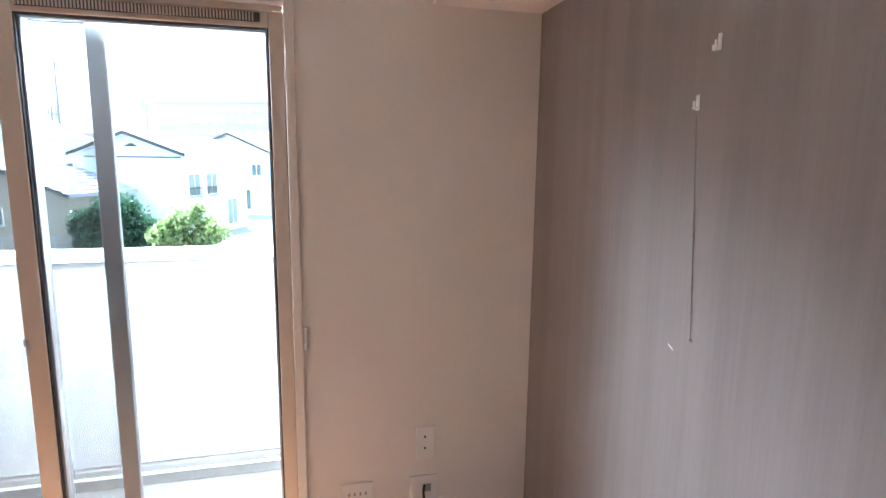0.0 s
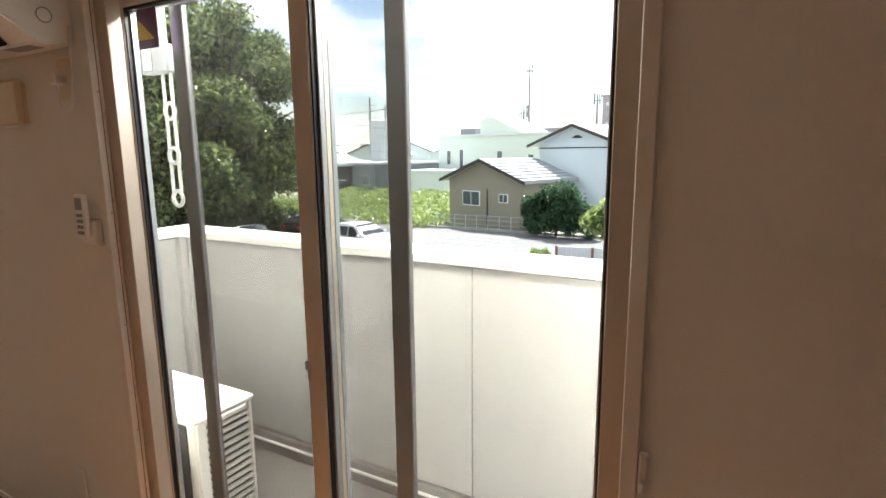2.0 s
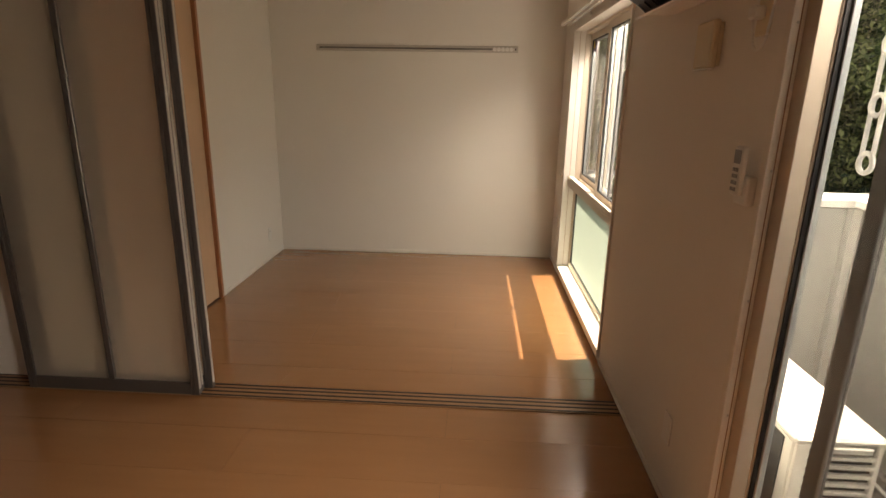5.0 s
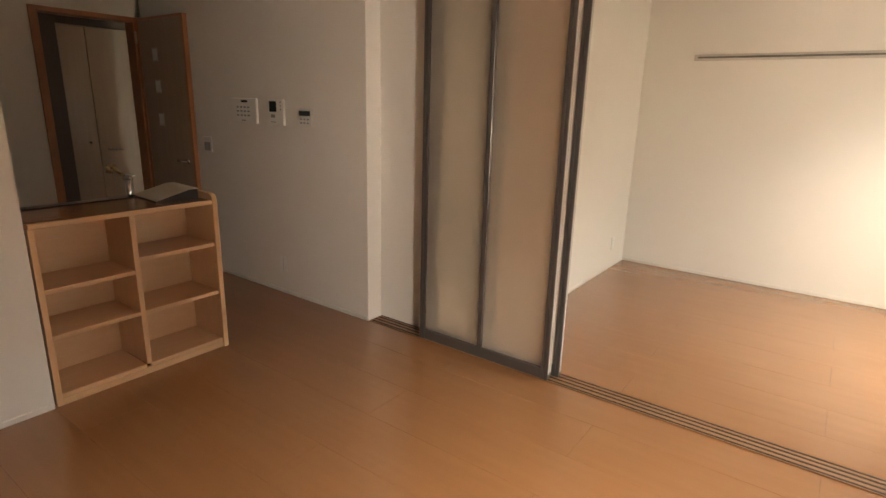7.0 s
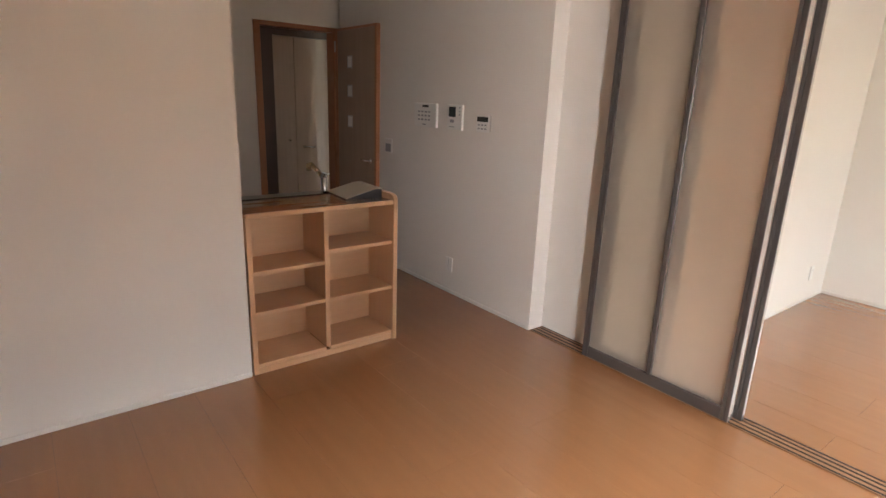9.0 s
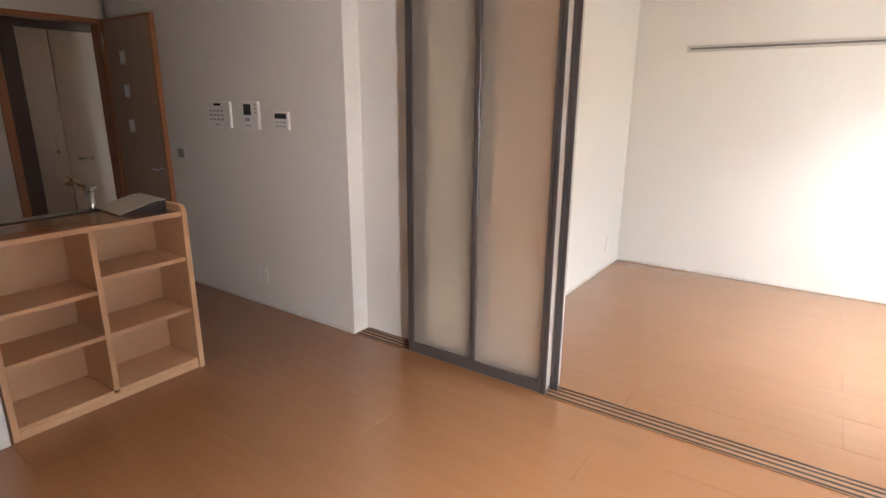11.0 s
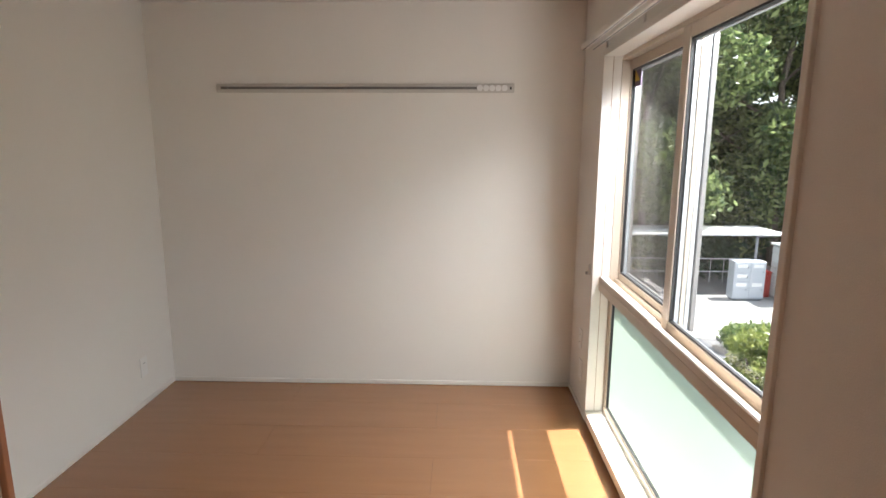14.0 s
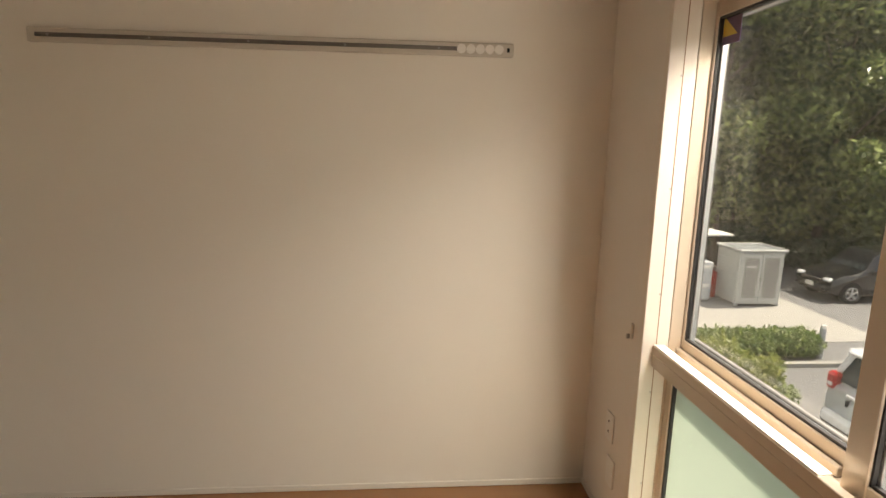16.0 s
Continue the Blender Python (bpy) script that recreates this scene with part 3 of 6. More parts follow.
# ---- fixtures of the window wall ----
ac = thing("air_conditioner", (-1.79, YW, 1.82), "white wall air conditioner with its louver open below a blackened outlet", "air conditioner")
bm = bmesh.new()
prof = [(1.449, 1.825), (1.345, 1.822), (1.300, 1.862), (1.240, 1.895), (1.222, 1.93), (1.212, 2.00), (1.220, 2.07), (1.245, 2.105), (1.449, 2.108)]
prism(bm, prof, "x", -2.195, -1.385)
bmesh.ops.bevel(bm, geom=[e for e in bm.edges], offset=0.006, segments=2, affect="EDGES")
wpart("body", bm, M_PLASTIC, ac)
# shade inside the outlet, drawn as a black sheet on the body
bm = bmesh.new()
prism(bm, [(1.333, 1.8285), (1.298, 1.8585), (1.247, 1.8875), (1.244, 1.882), (1.294, 1.853), (1.330, 1.823)], "x", -2.165, -1.52)
wpart("outlet", bm, M_GASKET, ac, "black sheet for the shaded air outlet")
bm = bmesh.new()
prism(bm, [(1.345, 1.822), (1.290, 1.800), (1.286, 1.806), (1.343, 1.828)], "x", -2.160, -1.525)
wpart("louver", bm, M_PLASTIC, ac, "open white louver")
# vanes coloured black too, as if in that shade
for i in range(9):
    x = -2.13 + i * 0.072
    wpart("guide_vane", prism(bmesh.new(), [(1.318, 1.832), (1.290, 1.853), (1.286, 1.848), (1.314, 1.827)], "x", x, x + 0.002), M_GASKET, ac)
wpart("front_seam", boxes(((-2.18, 1.2135, 1.935), (-1.40, 1.2215, 1.938))), M_GREYKEY, ac)
bm = bmesh.new()
ring(bm, (-1.3845, 1.375, 1.90), "x", 0.020, 0.0015)
wpart("knockout", bm, M_GREYKEY, ac)
wpart("label", boxes(((-1.60, 1.355, 1.8205), (-1.46, 1.40, 1.822))), M_GREYKEY, ac, "grey rating label")

plug = thing("air_conditioner_plug", (-1.455, YW, 1.735), "white power plug with a looped cable in a wall socket", "power plug")
wpart("socket_plate", boxes(((-1.490, 1.441, 1.675), (-1.420, YW, 1.795)), bevel=0.003), M_CREAM, plug)
wpart("plug_body", boxes(((-1.472, 1.405, 1.715), (-1.438, 1.441, 1.750)), bevel=0.006), M_PLASTIC, plug)
bm = bmesh.new()
pts = [(-1.455, 1.415, 1.715)]
for i in range(13):
    a = math.pi * (1.0 + i / 12)
    pts.append((-1.415 + 0.040 * math.cos(a), 1.42, 1.68 + 0.045 * math.sin(a)))
pts += [(-1.372, 1.425, 1.74), (-1.376, 1.43, 1.84), (-1.382, 1.435, 1.88)]
tube(bm, pts, 0.0035)
wpart("cable", bm, M_PLASTIC, plug, smooth=True)

vent_ob = thing("wall_vent", (-1.77, YW, 1.68), "cream plastic square wall vent cover", "vent")
wpart("cover", boxes(((-1.845, 1.415, 1.605), (-1.705, 1.438, 1.750)), bevel=0.006), M_CREAM, vent_ob)
wpart("base", boxes(((-1.835, 1.438, 1.612), (-1.715, YW, 1.742))), M_CREAM, vent_ob)
wpart("pull_tab", boxes(((-1.84, 1.41, 1.600), (-1.71, 1.432, 1.6045)), bevel=0.001), M_PLASTIC, vent_ob)

rem = thing("remote_control", (-1.395, YW, 1.24), "white remote control in a wall holder", "remote control")
wpart("holder", boxes(((-1.430, 1.425, 1.225), (-1.355, YW, 1.305)), bevel=0.004), M_PLASTIC, rem)
wpart("remote_body", boxes(((-1.422, 1.408, 1.25), (-1.372, 1.4245, 1.385)), bevel=0.004), M_PLASTIC, rem)
wpart("display", boxes(((-1.416, 1.4062, 1.338), (-1.380, 1.4078, 1.375))), M_GREYKEY, rem)
for i in range(4):
    for j in range(2):
        wpart("button", boxes(((-1.414 + j * 0.018, 1.4055, 1.262 + i * 0.018), (-1.402 + j * 0.018, 1.4078, 1.272 + i * 0.018))), M_GREYKEY, rem)


def wall_plate(name, axis, c, w, h, label, sockets, cat="socket", group="wall outlets"):
    """A plate on a wall whose room side is -y ("y"), +y ("s") or +x ("x"), with slotted sockets."""
    o = thing(name, c, label, cat, group=group)

    def b(u0, u1, v0, v1, d0, d1):
        if axis == "y":
            return ((c[0] + u0, c[1] - d1, c[2] + v0), (c[0] + u1, c[1] - d0, c[2] + v1))
        if axis == "s":
            return ((c[0] + u0, c[1] + d0, c[2] + v0), (c[0] + u1, c[1] + d1, c[2] + v1))
        return ((c[0] + d0, c[1] + u0, c[2] + v0), (c[0] + d1, c[1] + u1, c[2] + v1))
    wpart("plate", boxes(b(-w / 2, w / 2, -h / 2, h / 2, 0, 0.007), bevel=0.002), M_PLASTIC, o)
    for u, v, uw, vh, m in sockets:
        wpart("slot", boxes(b(u - uw / 2, u + uw / 2, v - vh / 2, v + vh / 2, 0.0072, 0.0085)), m, o)
    return o


two = [(0, 0.022, 0.026, 0.028, M_BASE), (0, -0.022, 0.026, 0.028, M_BASE), (-0.004, 0.022, 0.006, 0.009, M_LCD), (-0.004, -0.022, 0.006, 0.009, M_LCD)]
wall_plate("wall_outlet", "y", (0.695, YW, 0.515), 0.070, 0.120, "white two-socket wall outlet beside the window", two[2:])
o = wall_plate("aerial_outlet", "y", (0.690, YW, 0.325), 0.105, 0.120, "white aerial outlet plate with a black cable stub", [(0.01, 0.01, 0.03, 0.03, M_GREYKEY)])
bm = bmesh.new()
tube(bm, [(0.690, YW - 0.008, 0.345), (0.682, YW - 0.03, 0.335), (0.684, YW - 0.032, 0.31)], 0.005)
wpart("cable_stub", bm, M_BLACK, o)
wall_plate("wall_outlet", "y", (0.445, YW, 0.325), 0.115, 0.120, "wide white wall outlet plate", [(-0.03 + 0.02 * i, 0.02, 0.006, 0.012, M_GREYKEY) for i in range(4)])
wall_plate("wall_outlet", "y", (-4.735, YW, 0.43), 0.070, 0.120, "white two-socket wall outlet near the corner", two[2:])
wall_plate("aerial_outlet", "y", (-4.70, YW, 0.25), 0.070, 0.120, "blank white outlet plate near the corner", [])
wall_plate("wall_outlet", "y", (-1.70, YW, 0.30), 0.070, 0.120, "white blank wall outlet under the air conditioner", [])
wall_plate("wall_outlet", "s", (-4.66, YB, 0.24), 0.070, 0.120, "white wall outlet on the bedroom side wall", [(0, 0.022, 0.02, 0.004, M_GREYKEY)])
wall_plate("wall_outlet", "x", (XP, -2.936, 0.238), 0.085, 0.115, "white wall outlet low on the wall", [(0.0, 0.0, 0.002, 0.1, M_GREYKEY)])
o = thing("curtain_holder", (-4.61, YW, 0.88), "small white tieback hook beside the window", "hook")
wpart("plate", boxes(((-4.617, 1.438, 0.85), (-4.603, YW, 0.91)), bevel=0.003), M_PLASTIC, o)
wpart("hook", boxes(((-4.614, 1.425, 0.852), (-4.606, 1.438, 0.87)), bevel=0.002), M_STEEL, o)

# ---- hanging rail in the bedroom ----
hr = thing("picture_rail", (XW, 0.13, 1.905), "white wall rail with a grey slot and five round sliding hooks", "wall rail")
wpart("back_plate", boxes(((XW, -0.775, 1.880), (XW + 0.018, 1.035, 1.932)), bevel=0.004), M_RAIL, hr)
wpart("slot", boxes(((XW + 0.0182, -0.745, 1.899), (XW + 0.0215, 0.82, 1.914)), bevel=0.001), M_SLOT, hr, "grey metal slot")
for i in range(5):
    bm = bmesh.new()
    y = 0.828 + i * 0.037
    rod(bm, (XW + 0.018, y, 1.906), (XW + 0.030, y, 1.906), 0.0175, 16)
    wpart("round_hook", bm, M_PLASTIC, hr)
wpart("end_stop", boxes(((XW + 0.0182, 1.008, 1.898), (XW + 0.022, 1.018, 1.914))), M_LCD, hr)
for i in range(5):
    bm = bmesh.new()
    y = -0.70 + i * 0.36
    rod(bm, (XW + 0.0216, y, 1.906), (XW + 0.0235, y, 1.906), 0.005, 8)
    wpart("screw", bm, M_GREYKEY, hr)

# ---- closet ----
cl = thing("closet", (-3.04, YB, 0), "wood-faced folding closet doors in a reddish frame, closed", "closet", kind="structure")
wpart("door_frame", boxes(((-3.645, YB - 0.09, 0), (-3.615, YB + 0.012, 2.345)), ((-2.47, YB - 0.09, 0), (-2.44, YB + 0.012, 2.345)), ((-3.615, YB - 0.09, 2.315), (-2.47, YB + 0.012, 2.345)), bevel=0.003), M_REDWOOD, cl, "reddish brown closet frame")
xs = [-3.610, -3.230, -2.850, -2.475]
for i in range(3):
    d = wpart("door_panel", boxes(((xs[i] + 0.002, YB - 0.040, 0.012), (xs[i + 1] - 0.002, YB - 0.012, 2.310)), bevel=0.002), M_CLOSET, cl, "plain wood-grain folding door panel")
    if i == 1:
        bm = bmesh.new()
        tube(bm, [(-3.215, YB - 0.012, 0.972), (-3.215, YB + 0.018, 0.972), (-3.085, YB + 0.018, 0.985), (-3.085, YB - 0.012, 0.985)], 0.006)
        wpart("handle", bm, M_STEEL, d, "thin metal bow handle")

# ---- sliding partition ----
def sliding_panel(x, y0, w, label):
    d = thing("sliding_panel", (x, y0, 0.006), label, "sliding door", group="sliding partition panels")
    zt, t, st = 2.385, 0.0145, 0.040
    for y in (0.0, w - st):
        a, b, c, e = y, y + st * 0.42, y + st * 0.58, y + st
        part("stile", prism(bmesh.new(), [(-t, a), (t, a), (t, b), (t - 0.005, b + 0.001), (t - 0.005, c - 0.001), (t, c), (t, e), (-t, e), (-t, c), (-t + 0.005, c - 0.001), (-t + 0.005, b + 0.001), (-t, b)], "z", 0.0, zt), M_ALU, d)
    part("end_seal", boxes(((-t + 0.006, w + 0.0002, 0.030), (t - 0.006, w + 0.002, zt))), M_RAIL, d, "pale closing edge")
    part("mullion", boxes(((-t, w / 2 - 0.016, 0.066), (t, w / 2 + 0.016, zt - 0.05)), bevel=0.003), M_ALU, d)
    part("bottom_rail", boxes(((-t, st, 0.0), (t, w - st, 0.066)), bevel=0.003), M_ALU, d)
    part("top_rail", boxes(((-t, st, zt - 0.05), (t, w - st, zt)), bevel=0.003), M_ALU, d)
    for a, b in ((st, w / 2 - 0.016), (w / 2 + 0.016, w - st)):
        p = part("pane", boxes(((-0.002, a - 0.004, 0.062), (0.002, b + 0.004, zt - 0.046))), M_PANEL, d, "milky translucent pane")
        p.visible_shadow = False


sliding_panel(-2.262, -1.592, 0.905, "grey aluminium sliding panel with milky panes, pushed aside")
sliding_panel(-2.298, -1.598, 0.905, "grey aluminium sliding panel with milky panes, middle of the stack")
sliding_panel(-2.334, -1.556, 0.905, "grey aluminium sliding panel with milky panes, back of the stack")
tr = thing("floor_track", (-2.312, -0.26, 0), "brown metal floor track with dark running slots", "door track", kind="structure")
wpart("plate", boxes(((-2.376, -2.035, 0.0), (-2.248, YW - 0.008, 0.005)), bevel=0.001), M_TRACK, tr)
for x in (-2.262, -2.298, -2.334, -2.366):
    wpart("slot", boxes(((x - 0.006, -2.03, 0.0051), (x + 0.006, YW - 0.012, 0.0062))), M_TRACKDARK, tr)
ht = thing("head_track", (-2.312, -0.26, H), "grey head track of the sliding panels", "door track", kind="structure")
wpart("track_body", boxes(((-2.376, -2.035, H - 0.008), (-2.248, YW, H - 0.0005))), M_ALU, ht)

# ---- shelf unit and kitchen ----
su = thing("shelf_unit", (-0.95, -2.59, 0), "open maple shelf unit with six empty compartments", "shelf")
y0, y1 = -2.74, YS
wpart("side", boxes(((-0.522, y0, 0), (-0.494, y1, 0.886)), bevel=0.002), M_MAPLEV, su)
bm = bmesh.new()
prism(bm, [(y0, 0), (y1 + 0.012, 0), (y1 + 0.012, 0.905), (y1 + 0.006, 0.926), (y1 - 0.008, 0.940), (y1 - 0.035, 0.946), (y0, 0.946)], "x", -1.414, -1.384)
bmesh.ops.bevel(bm, geom=[e for e in bm.edges], offset=0.003, affect="EDGES")
wpart("side", bm, M_MAPLEV, su, "taller end panel with a rounded top corner")
wpart("divider", boxes(((-0.957, y0, 0.060), (-0.930, y1 - 0.001, 0.886)), bevel=0.002), M_MAPLEV, su)
wpart("back", boxes(((-1.384, y0, 0.035), (-0.522, y0 + 0.008, 0.886))), M_MAPLE, su)
wpart("plinth", boxes(((-1.384, y1 - 0.022, 0.0), (-0.522, y1 - 0.002, 0.037)), bevel=0.002), M_MAPLE, su)
for a, b, zs in ((-0.930, -0.522, (0.038, 0.342, 0.572)), (-1.384, -0.957, (0.038, 0.342, 0.636))):
    for z in zs:
        wpart("shelf_board", boxes(((a, y0 + 0.008, z), (b, y1 - 0.003, z + 0.022)), bevel=0.002), M_MAPLE, su)
ct = thing("counter_top", (-0.94, -2.62, 0.887), "reddish wood counter top with a maple front edge", "counter")
wpart("slab", boxes(((-1.383, -2.805, 0.8865), (-0.486, YS - 0.006, 0.908)), bevel=0.002), M_COUNTER, ct)
wpart("back_edge", boxes(((-1.383, -2.820, 0.8865), (-0.486, -2.8055, 0.913)), bevel=0.002), M_BLACK, ct, "dark rear edge strip")
wpart("front_edge", boxes(((-1.383, YS - 0.0058, 0.8845), (-0.495, YS + 0.010, 0.910)), bevel=0.004), M_MAPLE, ct, "maple front lipping")
kc = thing("kitchen_unit", (-0.2, -3.09, 0), "kitchen sink unit with a steel top behind the counter", "kitchen unit")
wpart("cabinet", boxes(((-1.38, -3.40, 0.0), (XE - 0.01, -2.822, 0.78)), bevel=0.003), M_MAPLEV, kc)
wpart("worktop", boxes(((-1.385, -3.42, 0.78), (XE - 0.01, -2.822, 0.82)), bevel=0.003), M_STEEL, kc, "brushed steel worktop")
fa = thing("kitchen_tap", (-1.14, -2.87, 0.82), "chrome single-lever kitchen tap with a brass-toned spout", "tap")
bm = bmesh.new()
rod(bm, (-1.14, -2.87, 0.82), (-1.14, -2.87, 1.01), 0.021, 16)
rod(bm, (-1.14, -2.87, 1.01), (-1.14, -2.87, 1.03), 0.023, 16, 0.017)
wpart("body", bm, M_CHROME, fa, smooth=True)
bm = bmesh.new()
tube(bm, [(-1.14, -2.875, 0.99), (-1.125, -2.92, 1.035), (-1.105, -2.965, 1.075), (-1.10, -2.985, 1.077), (-1.098, -2.995, 1.06)], 0.013, 12)
rod(bm, (-1.099, -2.993, 1.075), (-1.097, -3.000, 1.037), 0.020, 14)
wpart("spout", bm, M_BRASS, fa, smooth=True)
wpart("lever", boxes(((-1.150, -2.88, 1.03), (-1.130, -2.80, 1.039)), bevel=0.003), M_CHROME, fa)
fi = thing("document_file", (-1.262, -2.655, 0.9085), "cream ring file with black edges lying on the counter", "file", rz=-4)
bm = bmesh.new()
prism(bm, [(-0.118, 0.0), (0.118, 0.0), (0.118, 0.006), (-0.07, 0.054), (-0.118, 0.054)], "y", -0.20, 0.095)
part("block", bm, M_BLACK, fi, "black sides")
bm = bmesh.new()
prism(bm, [(-0.120, 0.0545), (-0.07, 0.0545), (0.120, 0.0065), (0.120, 0.0105), (-0.07, 0.0585), (-0.120, 0.0585)], "y", -0.203, 0.098)
part("cover", bm, M_PAPER, fi, "cream cover")
bm = bmesh.new()
rod(bm, (-0.095, -0.12, 0.0586), (-0.095, -0.12, 0.0600), 0.009, 12)
part("finger_ring", bm, M_STEEL, fi)

# ---- controls ----
def control(name, y0, y1, z0, z1, label, screen, keys):
    o = thing(name, (XP, (y0 + y1) / 2, z0), label, "control panel", group="wall controls")
    wpart("case", boxes(((XP, y0, z0), (XP + 0.022, y1, z1)), bevel=0.004), M_PLASTIC, o)
    a, b, c, d = screen
    wpart("display", boxes(((XP + 0.0222, a, c), (XP + 0.0235, b, d))), M_LCD, o, "small dark display")
    for ky, kz, kw, kh in keys:
        wpart("button", boxes(((XP + 0.0222, ky - kw / 2, kz - kh / 2), (XP + 0.024, ky + kw / 2, kz + kh / 2)), bevel=0.0005), M_GREYKEY, o)


control("heater_control", -3.440, -3.145, 1.288, 1.470, "white water heater control panel", (-3.325, -3.245, 1.440, 1.456),
        [(-3.37 + 0.045 * i, 1.405 - 0.03 * j, 0.026, 0.012) for i in range(4) for j in range(3)] + [(-3.30, 1.308, 0.05, 0.008)])
control("intercom", -3.005, -2.833, 1.288, 1.470, "white video intercom with a small screen", (-2.985, -2.905, 1.382, 1.455),
        [(-2.858, 1.45 - 0.025 * i, 0.014, 0.010) for i in range(3)] + [(-2.945, 1.352, 0.045, 0.022), (-2.945, 1.31, 0.06, 0.006)])
control("heating_control", -2.672, -2.534, 1.293, 1.408, "small white thermostat with a dark display", (-2.660, -2.546, 1.365, 1.398),
        [(-2.64 + 0.035 * i, 1.342 - 0.025 * j, 0.02, 0.010) for i in range(3) for j in range(2)])
sw = wall_plate("light_switch", "x", (XP, -3.855, 1.092), 0.120, 0.122, "white double light switch plate", [(0, 0.040, 0.085, 0.016, M_BASE), (0, -0.018, 0.085, 0.07, M_GREYKEY)], "light switch", "switches")

# ---- doors at the kitchen end ----
df = thing("door_1", (-1.80, YK, 0), "open door with three small lights in a reddish frame", "door", kind="structure")
wpart("door_frame", boxes(((-2.213, YK - 0.13, 0), (-2.165, YK + 0.014, 2.115)), ((-1.460, YK - 0.13, 0), (-1.402, YK + 0.014, 2.115)), ((-2.165, YK - 0.13, 2.075), (-1.460, YK + 0.014, 2.115)), bevel=0.003), M_REDWOOD, df, "reddish brown door frame")
leaf = wpart("door_leaf", boxes(((-2.215, -4.700, 0.01), (-2.183, -4.000, 2.085)), bevel=0.002), M_LEAF_DOOR, df, "grey-brown door leaf folded back against the wall")
wpart("edge_band", boxes(((-2.218, -3.9995, 0.01), (-2.178, -3.972, 2.107)), ((-2.2155, -4.700, 2.0855), (-2.179, -4.000, 2.107)), ((-2.216, -4.740, 0.01), (-2.178, -4.7005, 2.107)), bevel=0.002), M_REDWOOD, leaf, "reddish edge band")
for z in (1.805, 1.545, 1.267):
    wpart("light_frame", boxes(((-2.1828, -4.500, z - 0.055), (-2.1805, -4.410, z + 0.055))), M_STEEL, leaf, "small square light")
    wpart("light_pane", boxes(((-2.1803, -4.490, z - 0.045), (-2.179, -4.420, z + 0.045))), M_PLASTIC, leaf, "pale obscured glass")
bm = bmesh.new()
rod(bm, (-2.183, -4.075, 0.93), (-2.145, -4.075, 0.93), 0.011, 12)
tube(bm, [(-2.148, -4.075, 0.93), (-2.148, -4.20, 0.935)], 0.009, 10)
rod(bm, (-2.183, -4.075, 0.93), (-2.177, -4.075, 0.93), 0.025, 16)
wpart("lever_handle", bm, M_CHROME, leaf, "chrome lever handle", True)
for z in (1.90, 0.25):
    wpart("hinge", boxes(((-2.184, -4.755, z), (-2.172, -4.725, z + 0.10)), bevel=0.002), M_STEEL, leaf)
d2 = thing("door_2", (-1.95, -5.27, 0), "closed grey-brown double hallway doors with metal handles", "door", kind="structure")
wpart("door_leaf", boxes(((-2.50, -5.30, 0.01), (-1.984, -5.265, 2.05)), bevel=0.002), M_LEAF_DOOR, d2)
wpart("door_leaf", boxes(((-1.978, -5.30, 0.01), (-1.46, -5.265, 2.05)), bevel=0.002), M_LEAF_DOOR, d2)
wpart("lintel", boxes(((-2.50, -5.30, 2.053), (-1.25, -5.255, H - 0.001)), ((-1.457, -5.30, 0), (-1.25, -5.255, 2.053))), M_DARKDOOR, d2, "dark panel round the doors")
bm = bmesh.new()
rod(bm, (-2.06, -5.265, 0.96), (-2.06, -5.22, 0.96), 0.011, 12)
tube(bm, [(-2.06, -5.222, 0.96), (-2.17, -5.222, 0.955)], 0.009, 10)
wpart("lever_handle", bm, M_CHROME, d2, "chrome lever handle", True)
wpart("knob", rod(bmesh.new(), (-1.90, -5.265, 1.03), (-1.90, -5.235, 1.03), 0.012, 12), M_CHROME, d2)
hj = thing("hall_pillar", (-1.55, -4.93, 0), "narrow dark wood panel beside the doorway", "panel", kind="structure")
wpart("front", boxes(((-1.61, -5.0, 0.0), (-1.26, -4.86, 2.39)), bevel=0.003), M_DARKDOOR, hj)

# ---- papered wall ----
def wall_hook(y, z, label, foot):
    o = thing("wall_hook", (XE, y, z), label, "hook", group="papered wall hooks")
    wpart("back_plate", boxes(((XE - 0.004, y - 0.005, z - 0.016), (XE, y + 0.005, z + 0.016)), bevel=0.0015), M_PLASTIC, o)
    wpart("prong", boxes(((XE - 0.013, y - 0.003, z - 0.014), (XE - 0.004, y + 0.003, z - 0.007)), ((XE - 0.013, y - 0.003, z - 0.007), (XE - 0.010, y + 0.003, z + 0.003)), bevel=0.001), M_PLASTIC, o)
    if foot:
        wpart("side_clip", boxes(((XE - 0.009, y + 0.006, z - 0.016), (XE, y + 0.014, z - 0.004)), bevel=0.0015), M_PLASTIC, o)


wall_hook(0.581, 1.767, "white plastic hook with a clip on the papered wall", True)
wall_hook(0.630, 1.655, "small white plastic hook on the papered wall", False)
st = thing("cable_line", (XE, 0.64, 1.20), "thin grey cord hanging down the papered wall", "cord")
bm = bmesh.new()
tube(bm, [(XE - 0.003, 0.630, 1.629), (XE - 0.003, 0.611, 1.400), (XE - 0.003, 0.592, 1.158)], 0.0010, 6)
wpart("cord", bm, M_CORD, st)
wpart("end_knot", boxes(((XE - 0.005, 0.587, 1.150), (XE, 0.596, 1.157)), bevel=0.002), M_CORD, st)
sc = thing("paper_scratch", (XE, 0.69, 1.128), "small pale scratch in the wallpaper", "scratch")
bm = bmesh.new()
prism(bm, [(0.646, 1.111), (0.663, 1.118), (0.666, 1.123), (0.650, 1.117)], "x", XE - 0.0012, XE)
wpart("mark", bm, M_SCAR, sc)

